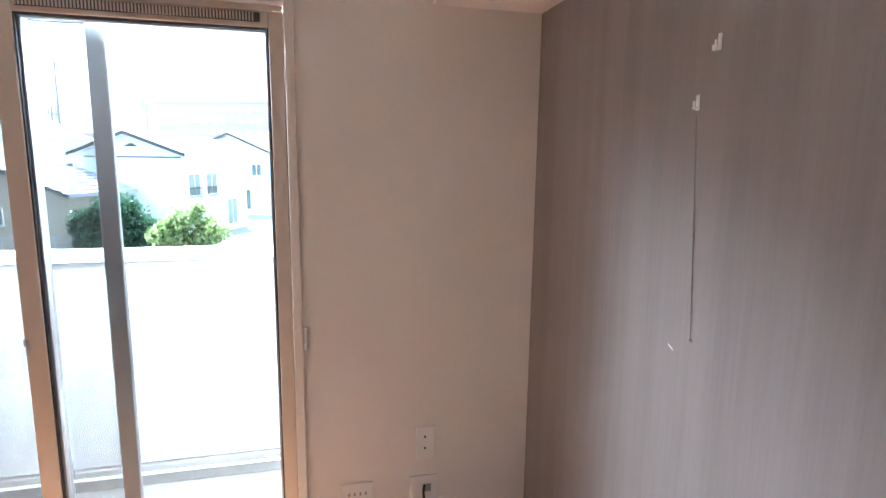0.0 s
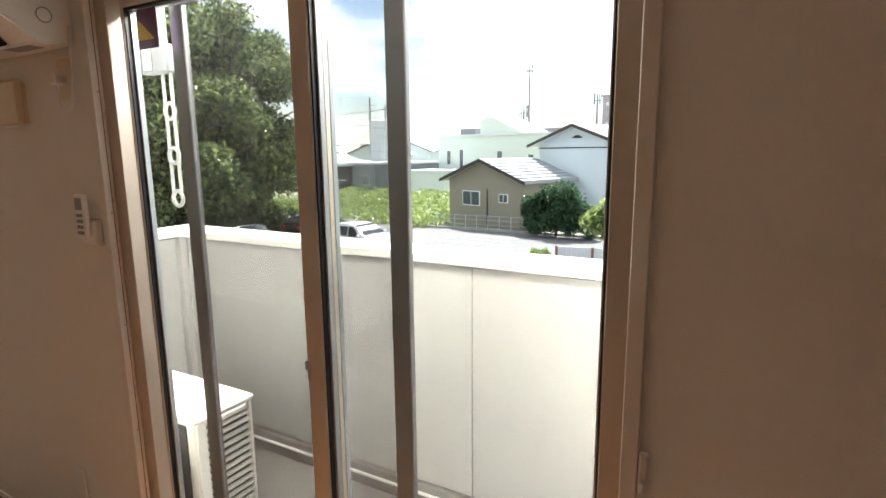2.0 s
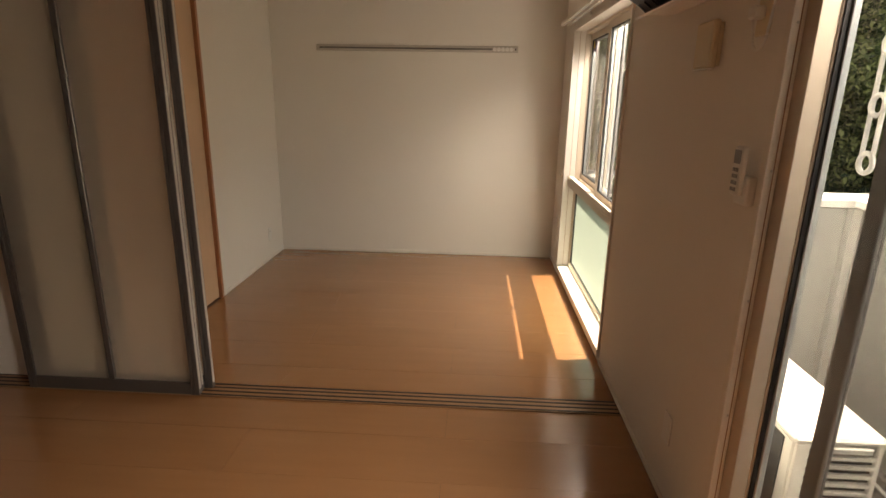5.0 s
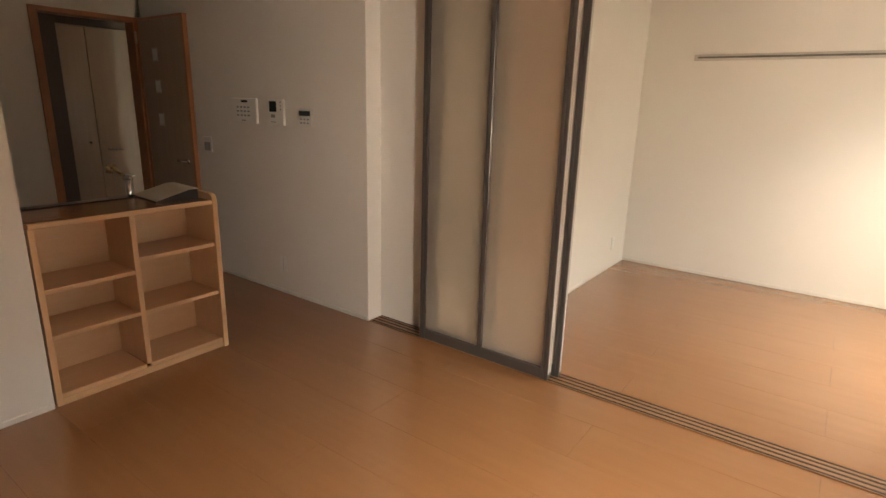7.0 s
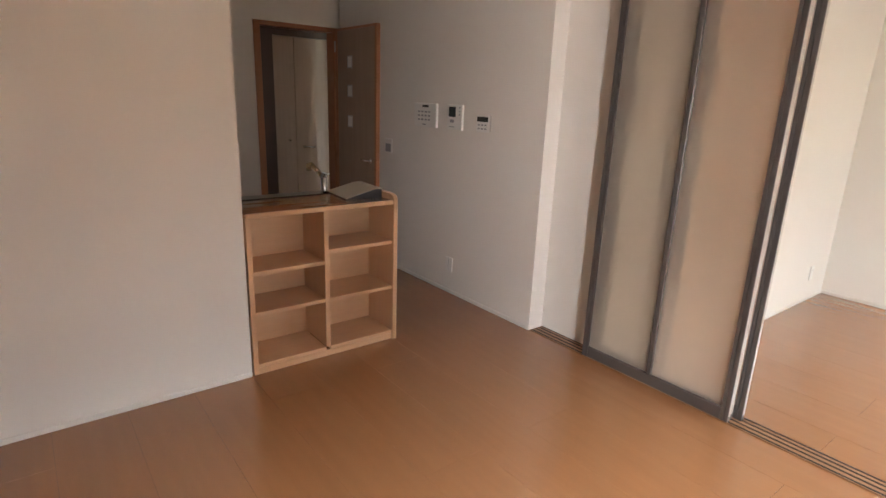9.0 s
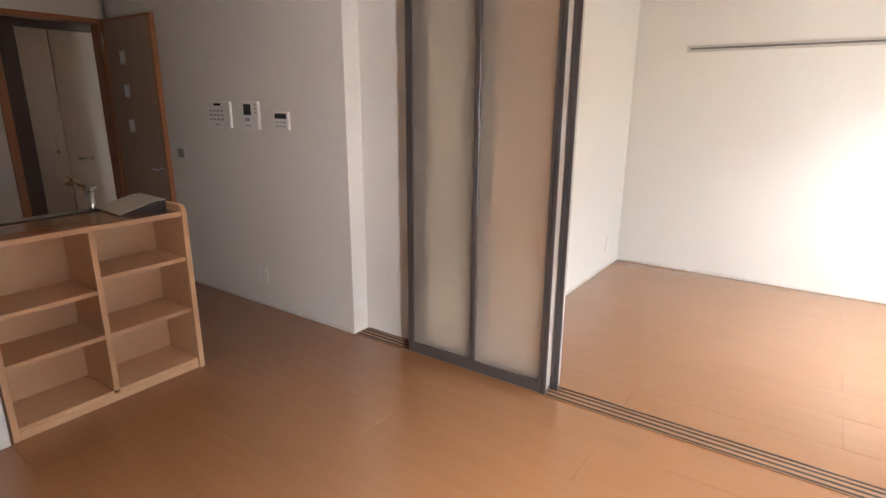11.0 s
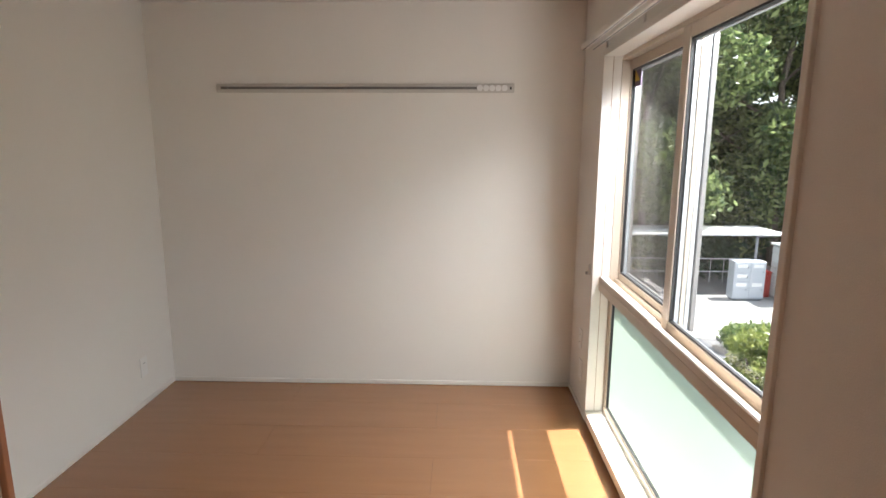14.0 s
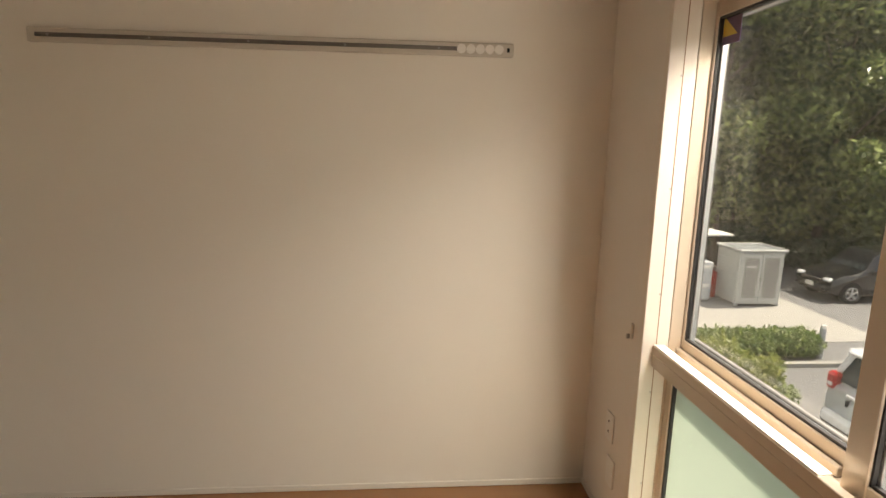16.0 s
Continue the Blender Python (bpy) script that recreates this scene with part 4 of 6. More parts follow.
# ---- balcony ----
structure("balcony_floor", boxes(((-2.45, YO, -0.20), (4.0, 2.56, -0.05))), M_BALC, "grey sheet-covered balcony floor")
bp = thing("balcony_parapet", (0.8, 2.42, -0.05), "white sided balcony parapet with a pale cap and dark panel joints", "parapet", kind="structure")
joint = [-2.3, -1.375, -0.520, 0.335, 1.19, 2.045, 2.9, 4.0]
core = wpart("wall_core", boxes(((-2.44, 2.395, -0.35), (4.0, 2.52, 1.06)), ((-2.44, YO + 0.001, -0.35), (-2.325, 2.395, 1.06))), M_SIDING, bp)
for a, b in zip(joint, joint[1:]):
    wpart("panel", boxes(((a + 0.002, 2.370, 0.062), (b - 0.002, 2.396, 1.055)), bevel=0.001), M_SIDING, bp)
wpart("panel", boxes(((-2.326, YO + 0.002, 0.062), (-2.30, 2.369, 1.055)), bevel=0.001), M_SIDING, bp)
wpart("joint_backing", boxes(((-2.29, 2.3935, 0.062), (3.99, 2.3945, 1.05))), M_GASKET, bp)
wpart("cap", boxes(((-2.47, 2.345, 1.062), (4.0, 2.545, 1.098)), ((-2.47, YO + 0.002, 1.062), (-2.275, 2.345, 1.098)), bevel=0.004), M_CAP, bp, "pale metal cap")
wpart("corner_post", boxes(((-2.299, 2.33, 0.06), (-2.255, 2.369, 1.06)), bevel=0.002), M_SIDING, bp)
wpart("kick_strip", boxes(((-2.30, 2.352, -0.05), (4.0, 2.392, 0.055)), bevel=0.004), M_BALC, bp, "grey upstand along the floor")
wpart("ledge", boxes(((-2.30, 2.335, 0.012), (4.0, 2.353, 0.022)), bevel=0.003), M_CAP, bp)

ou = thing("outdoor_unit", (-1.74, 1.835, -0.05), "ivory air conditioner outdoor unit with a louvered end", "outdoor unit")
wpart("casing", boxes(((-2.13, 1.705, 0.02), (-1.372, 1.965, 0.488)), bevel=0.008), M_ACU, ou)
wpart("lid", boxes(((-2.142, 1.695, 0.488), (-1.350, 1.978, 0.512)), bevel=0.008), M_ACU, ou, "flat top cover")
wpart("back_fins", boxes(((-2.11, 1.700, 0.05), (-1.42, 1.7048, 0.47))), M_FIN, ou, "dark condenser fins")
wpart("end_recess", boxes(((-1.3718, 1.745, 0.045), (-1.369, 1.950, 0.465))), M_FIN, ou)
for i in range(13):
    z = 0.052 + i * 0.032
    wpart("louver", boxes(((-1.3688, 1.748, z), (-1.352, 1.948, z + 0.013)), bevel=0.002), M_ACU, ou)
wpart("end_frame", boxes(((-1.3685, 1.705, 0.03), (-1.354, 1.745, 0.487)), ((-1.3685, 1.950, 0.03), (-1.354, 1.966, 0.487)), ((-1.3680, 1.775, 0.045), (-1.3500, 1.787, 0.465)), bevel=0.003), M_ACU, ou)
wpart("end_handle", boxes(((-1.372, 1.80, 0.463), (-1.345, 1.93, 0.486)), bevel=0.004), M_ACU, ou)
for x in (-2.05, -1.47):
    wpart("foot", boxes(((x - 0.035, 1.68, -0.05), (x + 0.035, 1.99, 0.02)), bevel=0.004), M_GREYKEY, ou)

lh = thing("laundry_pole_holder", (-1.345, 1.71, 2.35), "white hanging laundry pole holder with three rings", "pole holder")
wpart("bracket_box", boxes(((-1.455, 1.690, 1.775), (-1.300, 1.735, 1.865)), bevel=0.006), M_SASH_OUT, lh)
wpart("bracket_front", boxes(((-1.425, 1.682, 1.785), (-1.385, 1.6898, 1.855)), bevel=0.003), M_PLASTIC, lh)
bm = bmesh.new()
rod(bm, (-1.345, 1.712, 1.865), (-1.345, 1.712, 2.35), 0.012, 10)
rod(bm, (-1.366, 1.712, 1.375), (-1.366, 1.712, 1.775), 0.006, 8)
rod(bm, (-1.324, 1.712, 1.375), (-1.324, 1.712, 1.775), 0.006, 8)
wpart("rods", bm, M_PLASTIC, lh)
for z in (1.352, 1.500, 1.650):
    bm = bmesh.new()
    ring(bm, (-1.345, 1.712, z), "y", 0.026, 0.007)
    wpart("ring", bm, M_PLASTIC, lh, smooth=True)

# ---- outdoors ----
G = -3.5
structure("ground", boxes(((-900, -300, G - 0.5), (900, 1500, G))), M_GROUND, "open ground reaching the horizon")
structure("car_park", boxes(((-30, 3.2, G), (14, 31.5, G + 0.015))), M_ASPHALT, "grey asphalt car park")
structure("concrete_apron", boxes(((-20.4, 4.5, G + 0.015), (-15.85, 13.8, G + 0.030))), M_CONC, "pale concrete pad before the lockers")
bm = bmesh.new()
for i, (x, y) in enumerate(((-15.2, 24.9), (-15.0, 27.0), (-15.6, 29.4), (-15.4, 22.7))):
    box(bm, (x, y, G + 0.015), (x + 4.6, y + 0.14, G + 0.019))
for i in range(3):
    box(bm, (-19.2 + i * 2.6, 19.2, G + 0.015), (-19.06 + i * 2.6, 23.6, G + 0.019))
structure("parking_lines", bm, M_LINE, "worn white parking bay lines")
structure("kerb", boxes(((-18.5, 31.5, G), (14, 31.7, G + 0.14)), ((-15.80, 7.65, G + 0.015), (-15.65, 11.25, G + 0.12)), ((-14.35, 7.65, G + 0.015), (-14.20, 11.55, G + 0.12))), M_CONC, "pale concrete kerbs")


def leaves(rng, blobs, count, size, shell=0.55):
    """Many small folded leaf blades spread over overlapping ellipsoids; returns verts and faces."""
    vol = np.array([b[3] * b[4] * b[5] for b in blobs]) ** 0.67
    pick = rng.choice(len(blobs), count, p=vol / vol.sum())
    bl = np.array(blobs)[pick]
    d = rng.normal(size=(count, 3))
    d /= np.linalg.norm(d, axis=1, keepdims=True)
    r = np.clip(1 - np.abs(rng.normal(0, 1 - shell, count)) * 0.6 + rng.normal(0, 0.10, count), 0.1, 1.3)
    c = bl[:, :3] + d * bl[:, 3:] * r[:, None]
    u = rng.normal(size=(count, 3)) + d * 0.3
    u /= np.linalg.norm(u, axis=1, keepdims=True)
    w = np.cross(u, rng.normal(size=(count, 3)))
    w /= np.linalg.norm(w, axis=1, keepdims=True) + 1e-9
    s = size * rng.uniform(0.55, 1.35, count)[:, None]
    n = np.cross(u, w)
    v = np.stack([c - u * s, c + w * s * 0.42 + n * s * 0.1, c + u * s, c - w * s * 0.42 + n * s * 0.1], 1).reshape(-1, 3)
    i = np.arange(count)[:, None] * 4
    f = np.concatenate([i + np.array([[0, 1, 2]]), i + np.array([[0, 2, 3]])], 1).reshape(-1, 3)
    return v, f


def crown_mesh(name, rng, blobs, count, size, material, parent, shell=0.55, label=""):
    v, f = leaves(rng, blobs, count, size, shell)
    me = bpy.data.meshes.new(name)
    me.from_pydata(v.tolist(), [], f.tolist())
    me.materials.append(material)
    o = new(name, me)
    o.parent = parent
    if label:
        o["label"] = label
    return o


def limb_set(bm, rng, base, height, spread, count, r0):
    """A tapered, slightly bent trunk with rising limbs."""
    p = Vector(base)
    r = r0
    pts = [(p.copy(), r)]
    for i in range(6):
        p = p + Vector((rng.normal(0, 0.12), rng.normal(0, 0.12), height / 6))
        r *= 0.84
        pts.append((p.copy(), r))
    for (a, ra), (b, rb) in zip(pts, pts[1:]):
        rod(bm, a, b, ra, 8, rb)
    for i in range(count):
        a, ra = pts[2 + i % 5]
        ang = rng.uniform(0, 2 * math.pi)
        q = a + Vector((math.cos(ang) * spread * 0.5, math.sin(ang) * spread * 0.5, height * 0.16))
        e = q + Vector((math.cos(ang) * spread * 0.45, math.sin(ang) * spread * 0.45, height * 0.10))
        rod(bm, a, q, ra * 0.5, 6, ra * 0.32)
        rod(bm, q, e, ra * 0.32, 6, ra * 0.12)


def tree(loc, height, spread, count, leaf, material, seed, label, low=0.12, group="", name="tree"):
    rng = np.random.default_rng(seed)
    t = thing(name, loc, label, name.replace("_", " "), group=group)
    bm = bmesh.new()
    limb_set(bm, rng, (0, 0, 0), height * 0.8, spread, 9, 0.035 * height * 0.5)
    part("trunk", bm, M_BARK, t)
    blobs = []
    for i in range(26):
        f = rng.uniform(low, 0.95)
        reach = spread * (1 - 0.62 * abs(f - 0.42) * 1.5)
        a = rng.uniform(0, 2 * math.pi)
        k = rng.uniform(0.25, 0.85) * reach
        b = spread * rng.uniform(0.24, 0.42)
        blobs.append((math.cos(a) * k, math.sin(a) * k, height * f, b, b, b * 0.75))
    crown_mesh("crown", rng, blobs, count, leaf, material, t)
    return t


# grove behind the car park
grove = "trees of the grove"
gt = [tree((-25.5, 14.5, G), 14.5, 4.6, 36000, 0.165, M_LEAF, 3, "tall dense broadleaf tree in the grove", 0.06, grove),
      tree((-30.0, 27.0, G), 13.5, 4.4, 34000, 0.165, M_LEAF, 5, "dense broadleaf tree at the edge of the grove", 0.05, grove),
      tree((-25.0, 8.5, G), 12.5, 4.4, 34000, 0.165, M_LEAF, 7, "broad dense tree behind the lockers", 0.06, grove)]
for i, (k, x, y, rz) in enumerate(((0, -28.0, 20.0, 70), (2, -25.2, 19.0, 130), (1, -27.0, 4.0, 40), (0, -26.0, -2.0, 200), (2, -31.5, 11.0, 250), (1, -33.0, 20.0, 300),
                                   (0, -35.0, 29.0, 20), (2, -31.0, 2.0, 90), (1, -26.6, 24.0, 160), (2, -31.0, -8.0, 10), (0, -34.0, 14.0, 190))):
    copy_thing(gt[k], pose(x, y, G, 0, 0, rz))

rng = np.random.default_rng(21)
und = thing("undergrowth", (-24, 14, G), "dark leafy undergrowth at the foot of the grove", "undergrowth", kind="stuff")
bl = [(rng.uniform(-5.5, 0.2), rng.uniform(-14, 12), rng.uniform(0.2, 1.2), rng.uniform(0.8, 1.5), rng.uniform(0.8, 1.5), rng.uniform(0.6, 1.2)) for i in range(60)]
crown_mesh("leaves", rng, bl, 26000, 0.14, M_LEAF_BUSH, und)

kud = thing("vine_field", (-26, 40, G), "low bright green vines covering the field", "vines", kind="stuff")
bl = []
for i in range(150):
    x, y = rng.uniform(-15, 7.5), rng.uniform(-8.5, 12)
    if x < 6.5 - (y + 8.5) * 0.35 + 3.0:
        bl.append((x, y, rng.uniform(0.15, 0.5), rng.uniform(0.9, 1.8), rng.uniform(0.9, 1.8), rng.uniform(0.35, 0.75)))
crown_mesh("leaves", rng, bl, 42000, 0.16, M_LEAF_LIGHT, kud)


def bush(name, loc, blobs, count, leaf, material, seed, label):
    b = thing(name, loc, label, "bush")
    r = np.random.default_rng(seed)
    bm = bmesh.new()
    for i in range(5):
        a = i * 1.26
        rod(bm, (0, 0, 0), (math.cos(a) * 0.3, math.sin(a) * 0.3, blobs[0][2]), 0.05, 6, 0.02)
    part("stems", bm, M_BARK, b)
    more = []
    for x, y, z, a, c, d in blobs:
        for k in range(7):
            u = r.normal(size=3)
            u = u / np.linalg.norm(u)
            f = r.uniform(0.38, 0.62)
            more.append((x + u[0] * a * 0.62, y + u[1] * c * 0.62, max(0.15, z + u[2] * d * 0.62), a * f, c * f, d * f))
    crown_mesh("foliage", r, more, count, leaf, material, b, 0.4)
    return b


bush("shrub", (-9.3, 31.0, G + 0.02), [(0, 0, 1.6, 1.6, 1.2, 1.5), (-1.1, 0, 1.3, 1.2, 1.0, 1.2), (1.3, 0.1, 1.1, 1.2, 1.0, 1.1), (0.3, 0, 2.4, 0.9, 0.8, 0.8), (1.9, 0, 1.0, 0.7, 0.7, 0.9)], 15000, 0.11, M_LEAF_BUSH, 31, "dark green rounded shrub beside the tan house")
bush("shrub", (-5.1, 28.0, G + 0.02), [(0, 0, 1.7, 1.3, 1.1, 1.2), (-0.9, 0, 1.3, 1.0, 0.9, 0.8), (0.8, 0, 1.4, 0.9, 0.9, 1.1), (0.1, 0, 2.5, 0.6, 0.6, 0.6), (-0.5, 0.2, 2.0, 0.7, 0.6, 0.6)], 5200, 0.15, M_LEAF_LIGHT, 32, "light green feathery young tree by the fence")
bush("shrub", (-7.1, 22.3, G + 0.02), [(0, 0, 0.5, 0.6, 0.5, 0.5)], 2200, 0.08, M_LEAF_LIGHT, 33, "small light green shrub at the fence end")
hedge = thing("hedge", (-15.0, 9.25, G + 0.03), "clipped low green hedge in a kerbed bed", "hedge", kind="stuff")
r = np.random.default_rng(34)
crown_mesh("leaves", r, [(0, -1.4 + 0.4 * i, 0.33, 0.5, 0.42, 0.34) for i in range(8)], 9000, 0.065, M_LEAF_HEDGE, hedge, 0.75)
bush("shrub", (-13.0, 7.2, G + 0.02), [(0, 0, 0.6, 0.7, 0.7, 0.6), (0.6, 0.6, 0.5, 0.6, 0.6, 0.5), (-0.4, 0.5, 0.5, 0.5, 0.5, 0.45)], 4500, 0.07, M_LEAF_YELLOW, 35, "yellow-green low shrub by the bays")
bush("shrub", (-12.35, 8.0, G + 0.02), [(0, 0, 0.35, 0.45, 0.45, 0.33)], 2200, 0.06, M_LEAF_HEDGE, 36, "small green low shrub by the bays")
bush("shrub", (-9.35, 6.95, G + 0.02), [(0, 0, 0.50, 0.65, 0.45, 0.42), (0.7, -0.1, 0.48, 0.5, 0.45, 0.4)], 3200, 0.065, M_LEAF_YELLOW, 37, "yellow-green low shrub behind the white car")


def house(name, loc, rz, w, d, eave, apex, wall_mat, roof_mat, label, over=0.55, windows=(), side_windows=(), band=None):
    """A gabled house: gable w wide on local -y, depth d; windows: (x, z, w, h) on the gable, side_windows: (y, z, w, h) on +x."""
    h = thing(name, loc, label, "house", rz=rz)
    bm = bmesh.new()
    prism(bm, [(-w / 2, 0), (w / 2, 0), (w / 2, eave), (0, apex), (-w / 2, eave)], "y", 0, d)
    part("wall", bm, wall_mat, h)
    s = (apex - eave) / (w / 2)
    for k in (-1, 1):
        bm = bmesh.new()
        e = w / 2 + over
        prism(bm, [(0, apex + 0.02), (k * e, eave - over * s + 0.02), (k * e, eave - over * s + 0.16), (0, apex + 0.18)], "y", -over, d + over)
        slope = part("roof", bm, roof_mat, h)
        bm = bmesh.new()
        prism(bm, [(0, apex - 0.03), (k * e, eave - over * s - 0.03), (k * e, eave - over * s + 0.17), (0, apex + 0.19)], "y", -over - 0.05, -over - 0.002)
        part("fascia", bm, M_FASCIA, slope, "dark barge board")
        bm = bmesh.new()
        drop = apex - eave + over * s
        n = max(5, int(e / 0.42))
        for i in range(n):
            f, g = (i + 0.35) / n, (i + 1.0) / n
            prism(bm, [(k * e * f, apex + 0.181 - drop * f), (k * e * g, apex + 0.181 - drop * g), (k * e * g, apex + 0.231 - drop * g), (k * e * f, apex + 0.187 - drop * f)], "y", -over + 0.01, d + over - 0.01)
        part("tile_course", bm, roof_mat, slope)
    def opening(face, a, z, ww, hh):
        if face == "g":
            f = [((a - ww / 2, -0.05, z), (a + ww / 2, -0.002, z + hh)), ((a - ww / 2 + 0.06, -0.062, z + 0.06), (a - 0.03, -0.051, z + hh - 0.06)), ((a + 0.03, -0.062, z + 0.06), (a + ww / 2 - 0.06, -0.051, z + hh - 0.06))]
        else:
            x = w / 2
            f = [((x + 0.002, a - ww / 2, z), (x + 0.05, a + ww / 2, z + hh)), ((x + 0.051, a - ww / 2 + 0.06, z + 0.06), (x + 0.062, a - 0.03, z + hh - 0.06)), ((x + 0.051, a + 0.03, z + 0.06), (x + 0.062, a + ww / 2 - 0.06, z + hh - 0.06))]
        o = part("window", boxes(f[0]), M_PLASTIC, h, "white framed window")
        part("pane", boxes(f[1]), M_WIN, o)
        part("pane", boxes(f[2]), M_WIN, o)
    for a, z, ww, hh in windows:
        opening("g", a, z, ww, hh)
    for a, z, ww, hh in side_windows:
        opening("s", a, z, ww, hh)
    if band:
        part("band", boxes(((-w / 2 - 0.03, -0.06, band), (w / 2 + 0.03, -0.002, band + 0.10)), ((w / 2 + 0.002, -0.06, band), (w / 2 + 0.06, d, band + 0.10))), M_FASCIA, h, "dark string course")
    return h


tan = house("house", (-15.05, 33.45, G), -17, 6.55, 4.9, 3.12, 4.32, M_TANWALL, M_ROOF, "single-storey tan plaster house with a grey roof", 0.5,
            [(-1.15, 1.35, 1.6, 1.0), (1.7, 1.68, 0.75, 0.58)])
bm = bmesh.new()
rod(bm, (0.35, -0.08, 0.2), (0.35, -0.08, 2.5), 0.045, 8)
part("downpipe", bm, M_FASCIA, tan)
blue = house("house", (-10.17, 37.9, G), -22, 6.7, 7.9, 5.42, 6.55, M_SHADEBLUE, M_ROOFPALE, "two-storey white plaster house with dark barge boards", 0.65,
             [], [(1.15, 2.7, 1.32, 1.45), (3.15, 2.7, 1.32, 1.45), (5.7, 0.4, 1.4, 1.9)])
part("gable_vent", boxes(((-0.40, -0.04, 5.78), (0.40, -0.003, 5.89)), ((-0.20, -0.04, 5.89), (0.20, -0.003, 5.98))), M_FASCIA, blue, "small dark gable vent")
part("gable_line", boxes(((-3.35, -0.03, 5.10), (3.35, -0.004, 5.18))), M_FASCIA, blue, "dark line under the gable")
for y in (1.15, 3.15):
    bm = bmesh.new()
    for i in range(9):
        rod(bm, (3.52, y - 0.66 + i * 0.165, 2.65), (3.52, y - 0.66 + i * 0.165, 3.20), 0.018, 6)
    box(bm, (3.49, y - 0.70, 3.19), (3.55, y + 0.70, 3.24))
    box(bm, (3.49, y - 0.70, 2.62), (3.55, y + 0.70, 2.66))
    part("railing", bm, M_FASCIA, blue, "dark window railing")
house("house", (-6.2, 53.5, G), -22, 8.5, 10.0, 5.5, 7.3, M_SHADEBLUE, M_ROOF, "white two-storey wing with a grey tiled roof", 0.6, [(0.2, 3.6, 1.0, 1.1), (2.4, 3.6, 1.0, 1.1), (1.0, 0.5, 1.6, 1.9)])


def block(name, loc, rz, w, d, h, material, label, windows=(), roof=None):
    b = thing(name, loc, label, "building", rz=rz)
    part("wall", boxes(((-w / 2, 0, 0), (w / 2, d, h))), material, b)
    part("roof", boxes(((-w / 2 - 0.15, -0.15, h), (w / 2 + 0.15, d + 0.15, h + 0.25))), roof or M_ROOFPALE, b)
    for x, z, ww, hh in windows:
        o = part("window", boxes(((x - ww / 2, -0.06, z), (x + ww / 2, -0.002, z + hh))), M_PLASTIC, b)
        part("pane", boxes(((x - ww / 2 + 0.06, -0.075, z + 0.06), (x + ww / 2 - 0.06, -0.061, z + hh - 0.06))), M_WIN, o)
    return b


gb = block("building", (-27.2, 60.0, G), -14, 15.5, 9.0, 6.7, M_GREENWALL, "pale green flat-roofed building with narrow windows",
           [(-6.0, 3.3, 0.7, 1.8), (-3.9, 2.9, 0.7, 2.3), (2.0, 3.4, 0.8, 1.6), (6.3, 3.0, 0.8, 1.6)])
bm = bmesh.new()
prism(bm, [(-1.2, 6.96), (5.0, 6.96), (0.4, 8.95), (-1.2, 8.6)], "y", 0.3, 6.0)
part("slanted_tower", bm, M_GREENWALL, gb, "slanted roof tower")
part("roof_box", boxes(((-5.0, 1.0, 6.96), (-2.6, 3.0, 7.7))), M_GREYWALL, gb)
block("low_annex", (-32.8, 55.0, G), -10, 6.0, 5.0, 2.6, M_GREENWALL, "low pale green annex")

of = thing("office_building", (-29, 176, G), "long brown office block with rows of windows", "building", rz=-21)
# wall and panes are paler than their own colour, to stand for haze
part("wall", boxes(((-15, 0, 0), (60, 20, 21.3))), M_OFFICE, of)
part("roof", boxes(((-15.3, -0.3, 21.3), (60.3, 20.3, 22.0))), M_OFFICE, of)
for k in range(6):
    band = part("window_band", boxes(((-14, -0.12, 3.0 + k * 3.1), (59, -0.01, 4.3 + k * 3.1))), M_OFFICE, of)
    for i in range(26):
        part("pane", boxes(((-13.6 + i * 2.8, -0.2, 3.1 + k * 3.1), (-11.8 + i * 2.8, -0.121, 4.2 + k * 3.1))), M_ROOFPALE if (i * 7 + k * 3) % 4 else M_ROOF, band)
block("office_annex", (-44, 150, G), -21, 26, 12, 11.0, M_OFFICE, "low office annex with windows", [(-11 + i * 2.2, 8.2, 1.6, 1.4) for i in range(11)])

wh = block("warehouse", (-46.5, 56.0, G), -20, 17.0, 10.0, 3.5, M_GREYWALL, "grey warehouse with a pale roof and open bay", [(6.5, 1.0, 1.8, 1.2)])
part("canopy", boxes(((-9.0, -3.0, 3.3), (4.0, 0.0, 3.6))), M_ROOFPALE, wh, "pale canopy roof")
for x in (-8.8, -4.5, -0.5, 3.8):
    part("post", boxes(((x - 0.1, -2.9, 0), (x + 0.1, -2.7, 3.3))), M_POLE, wh)
# shaded depth of the bay, painted as a dark sheet on the wall
part("bay_shade", boxes(((-8.5, -0.08, 0.0), (3.5, -0.003, 3.1))), M_FASCIA, wh, "dark sheet for the shade in the open bay")
si = thing("silo_tower", (-42.8, 60, G), "grey panelled tower with a lattice mast", "tower")
part("tower_body", boxes(((-0.75, -0.75, 0), (0.75, 0.75, 9.0)), bevel=0.05), M_ROOFPALE, si)
bm = bmesh.new()
for z in range(1, 9):
    box(bm, (-0.78, -0.78, z), (0.78, 0.78, z + 0.06))
part("band", bm, M_POLE, si)
bm = bmesh.new()
rod(bm, (-1.2, 0, 0), (-1.2, 0, 12.0), 0.10, 6)
rod(bm, (-1.6, 0.4, 0), (-1.6, 0.4, 10.0), 0.08, 6)
for z in range(1, 11):
    rod(bm, (-1.2, 0, z), (-1.6, 0.4, z + 0.8), 0.04, 6)
rod(bm, (-1.9, 0, 11.0), (-0.3, 0, 11.0), 0.05, 6)
rod(bm, (-1.7, 0, 10.2), (-0.6, 0, 10.2), 0.05, 6)
part("mast", bm, M_POLE, si)


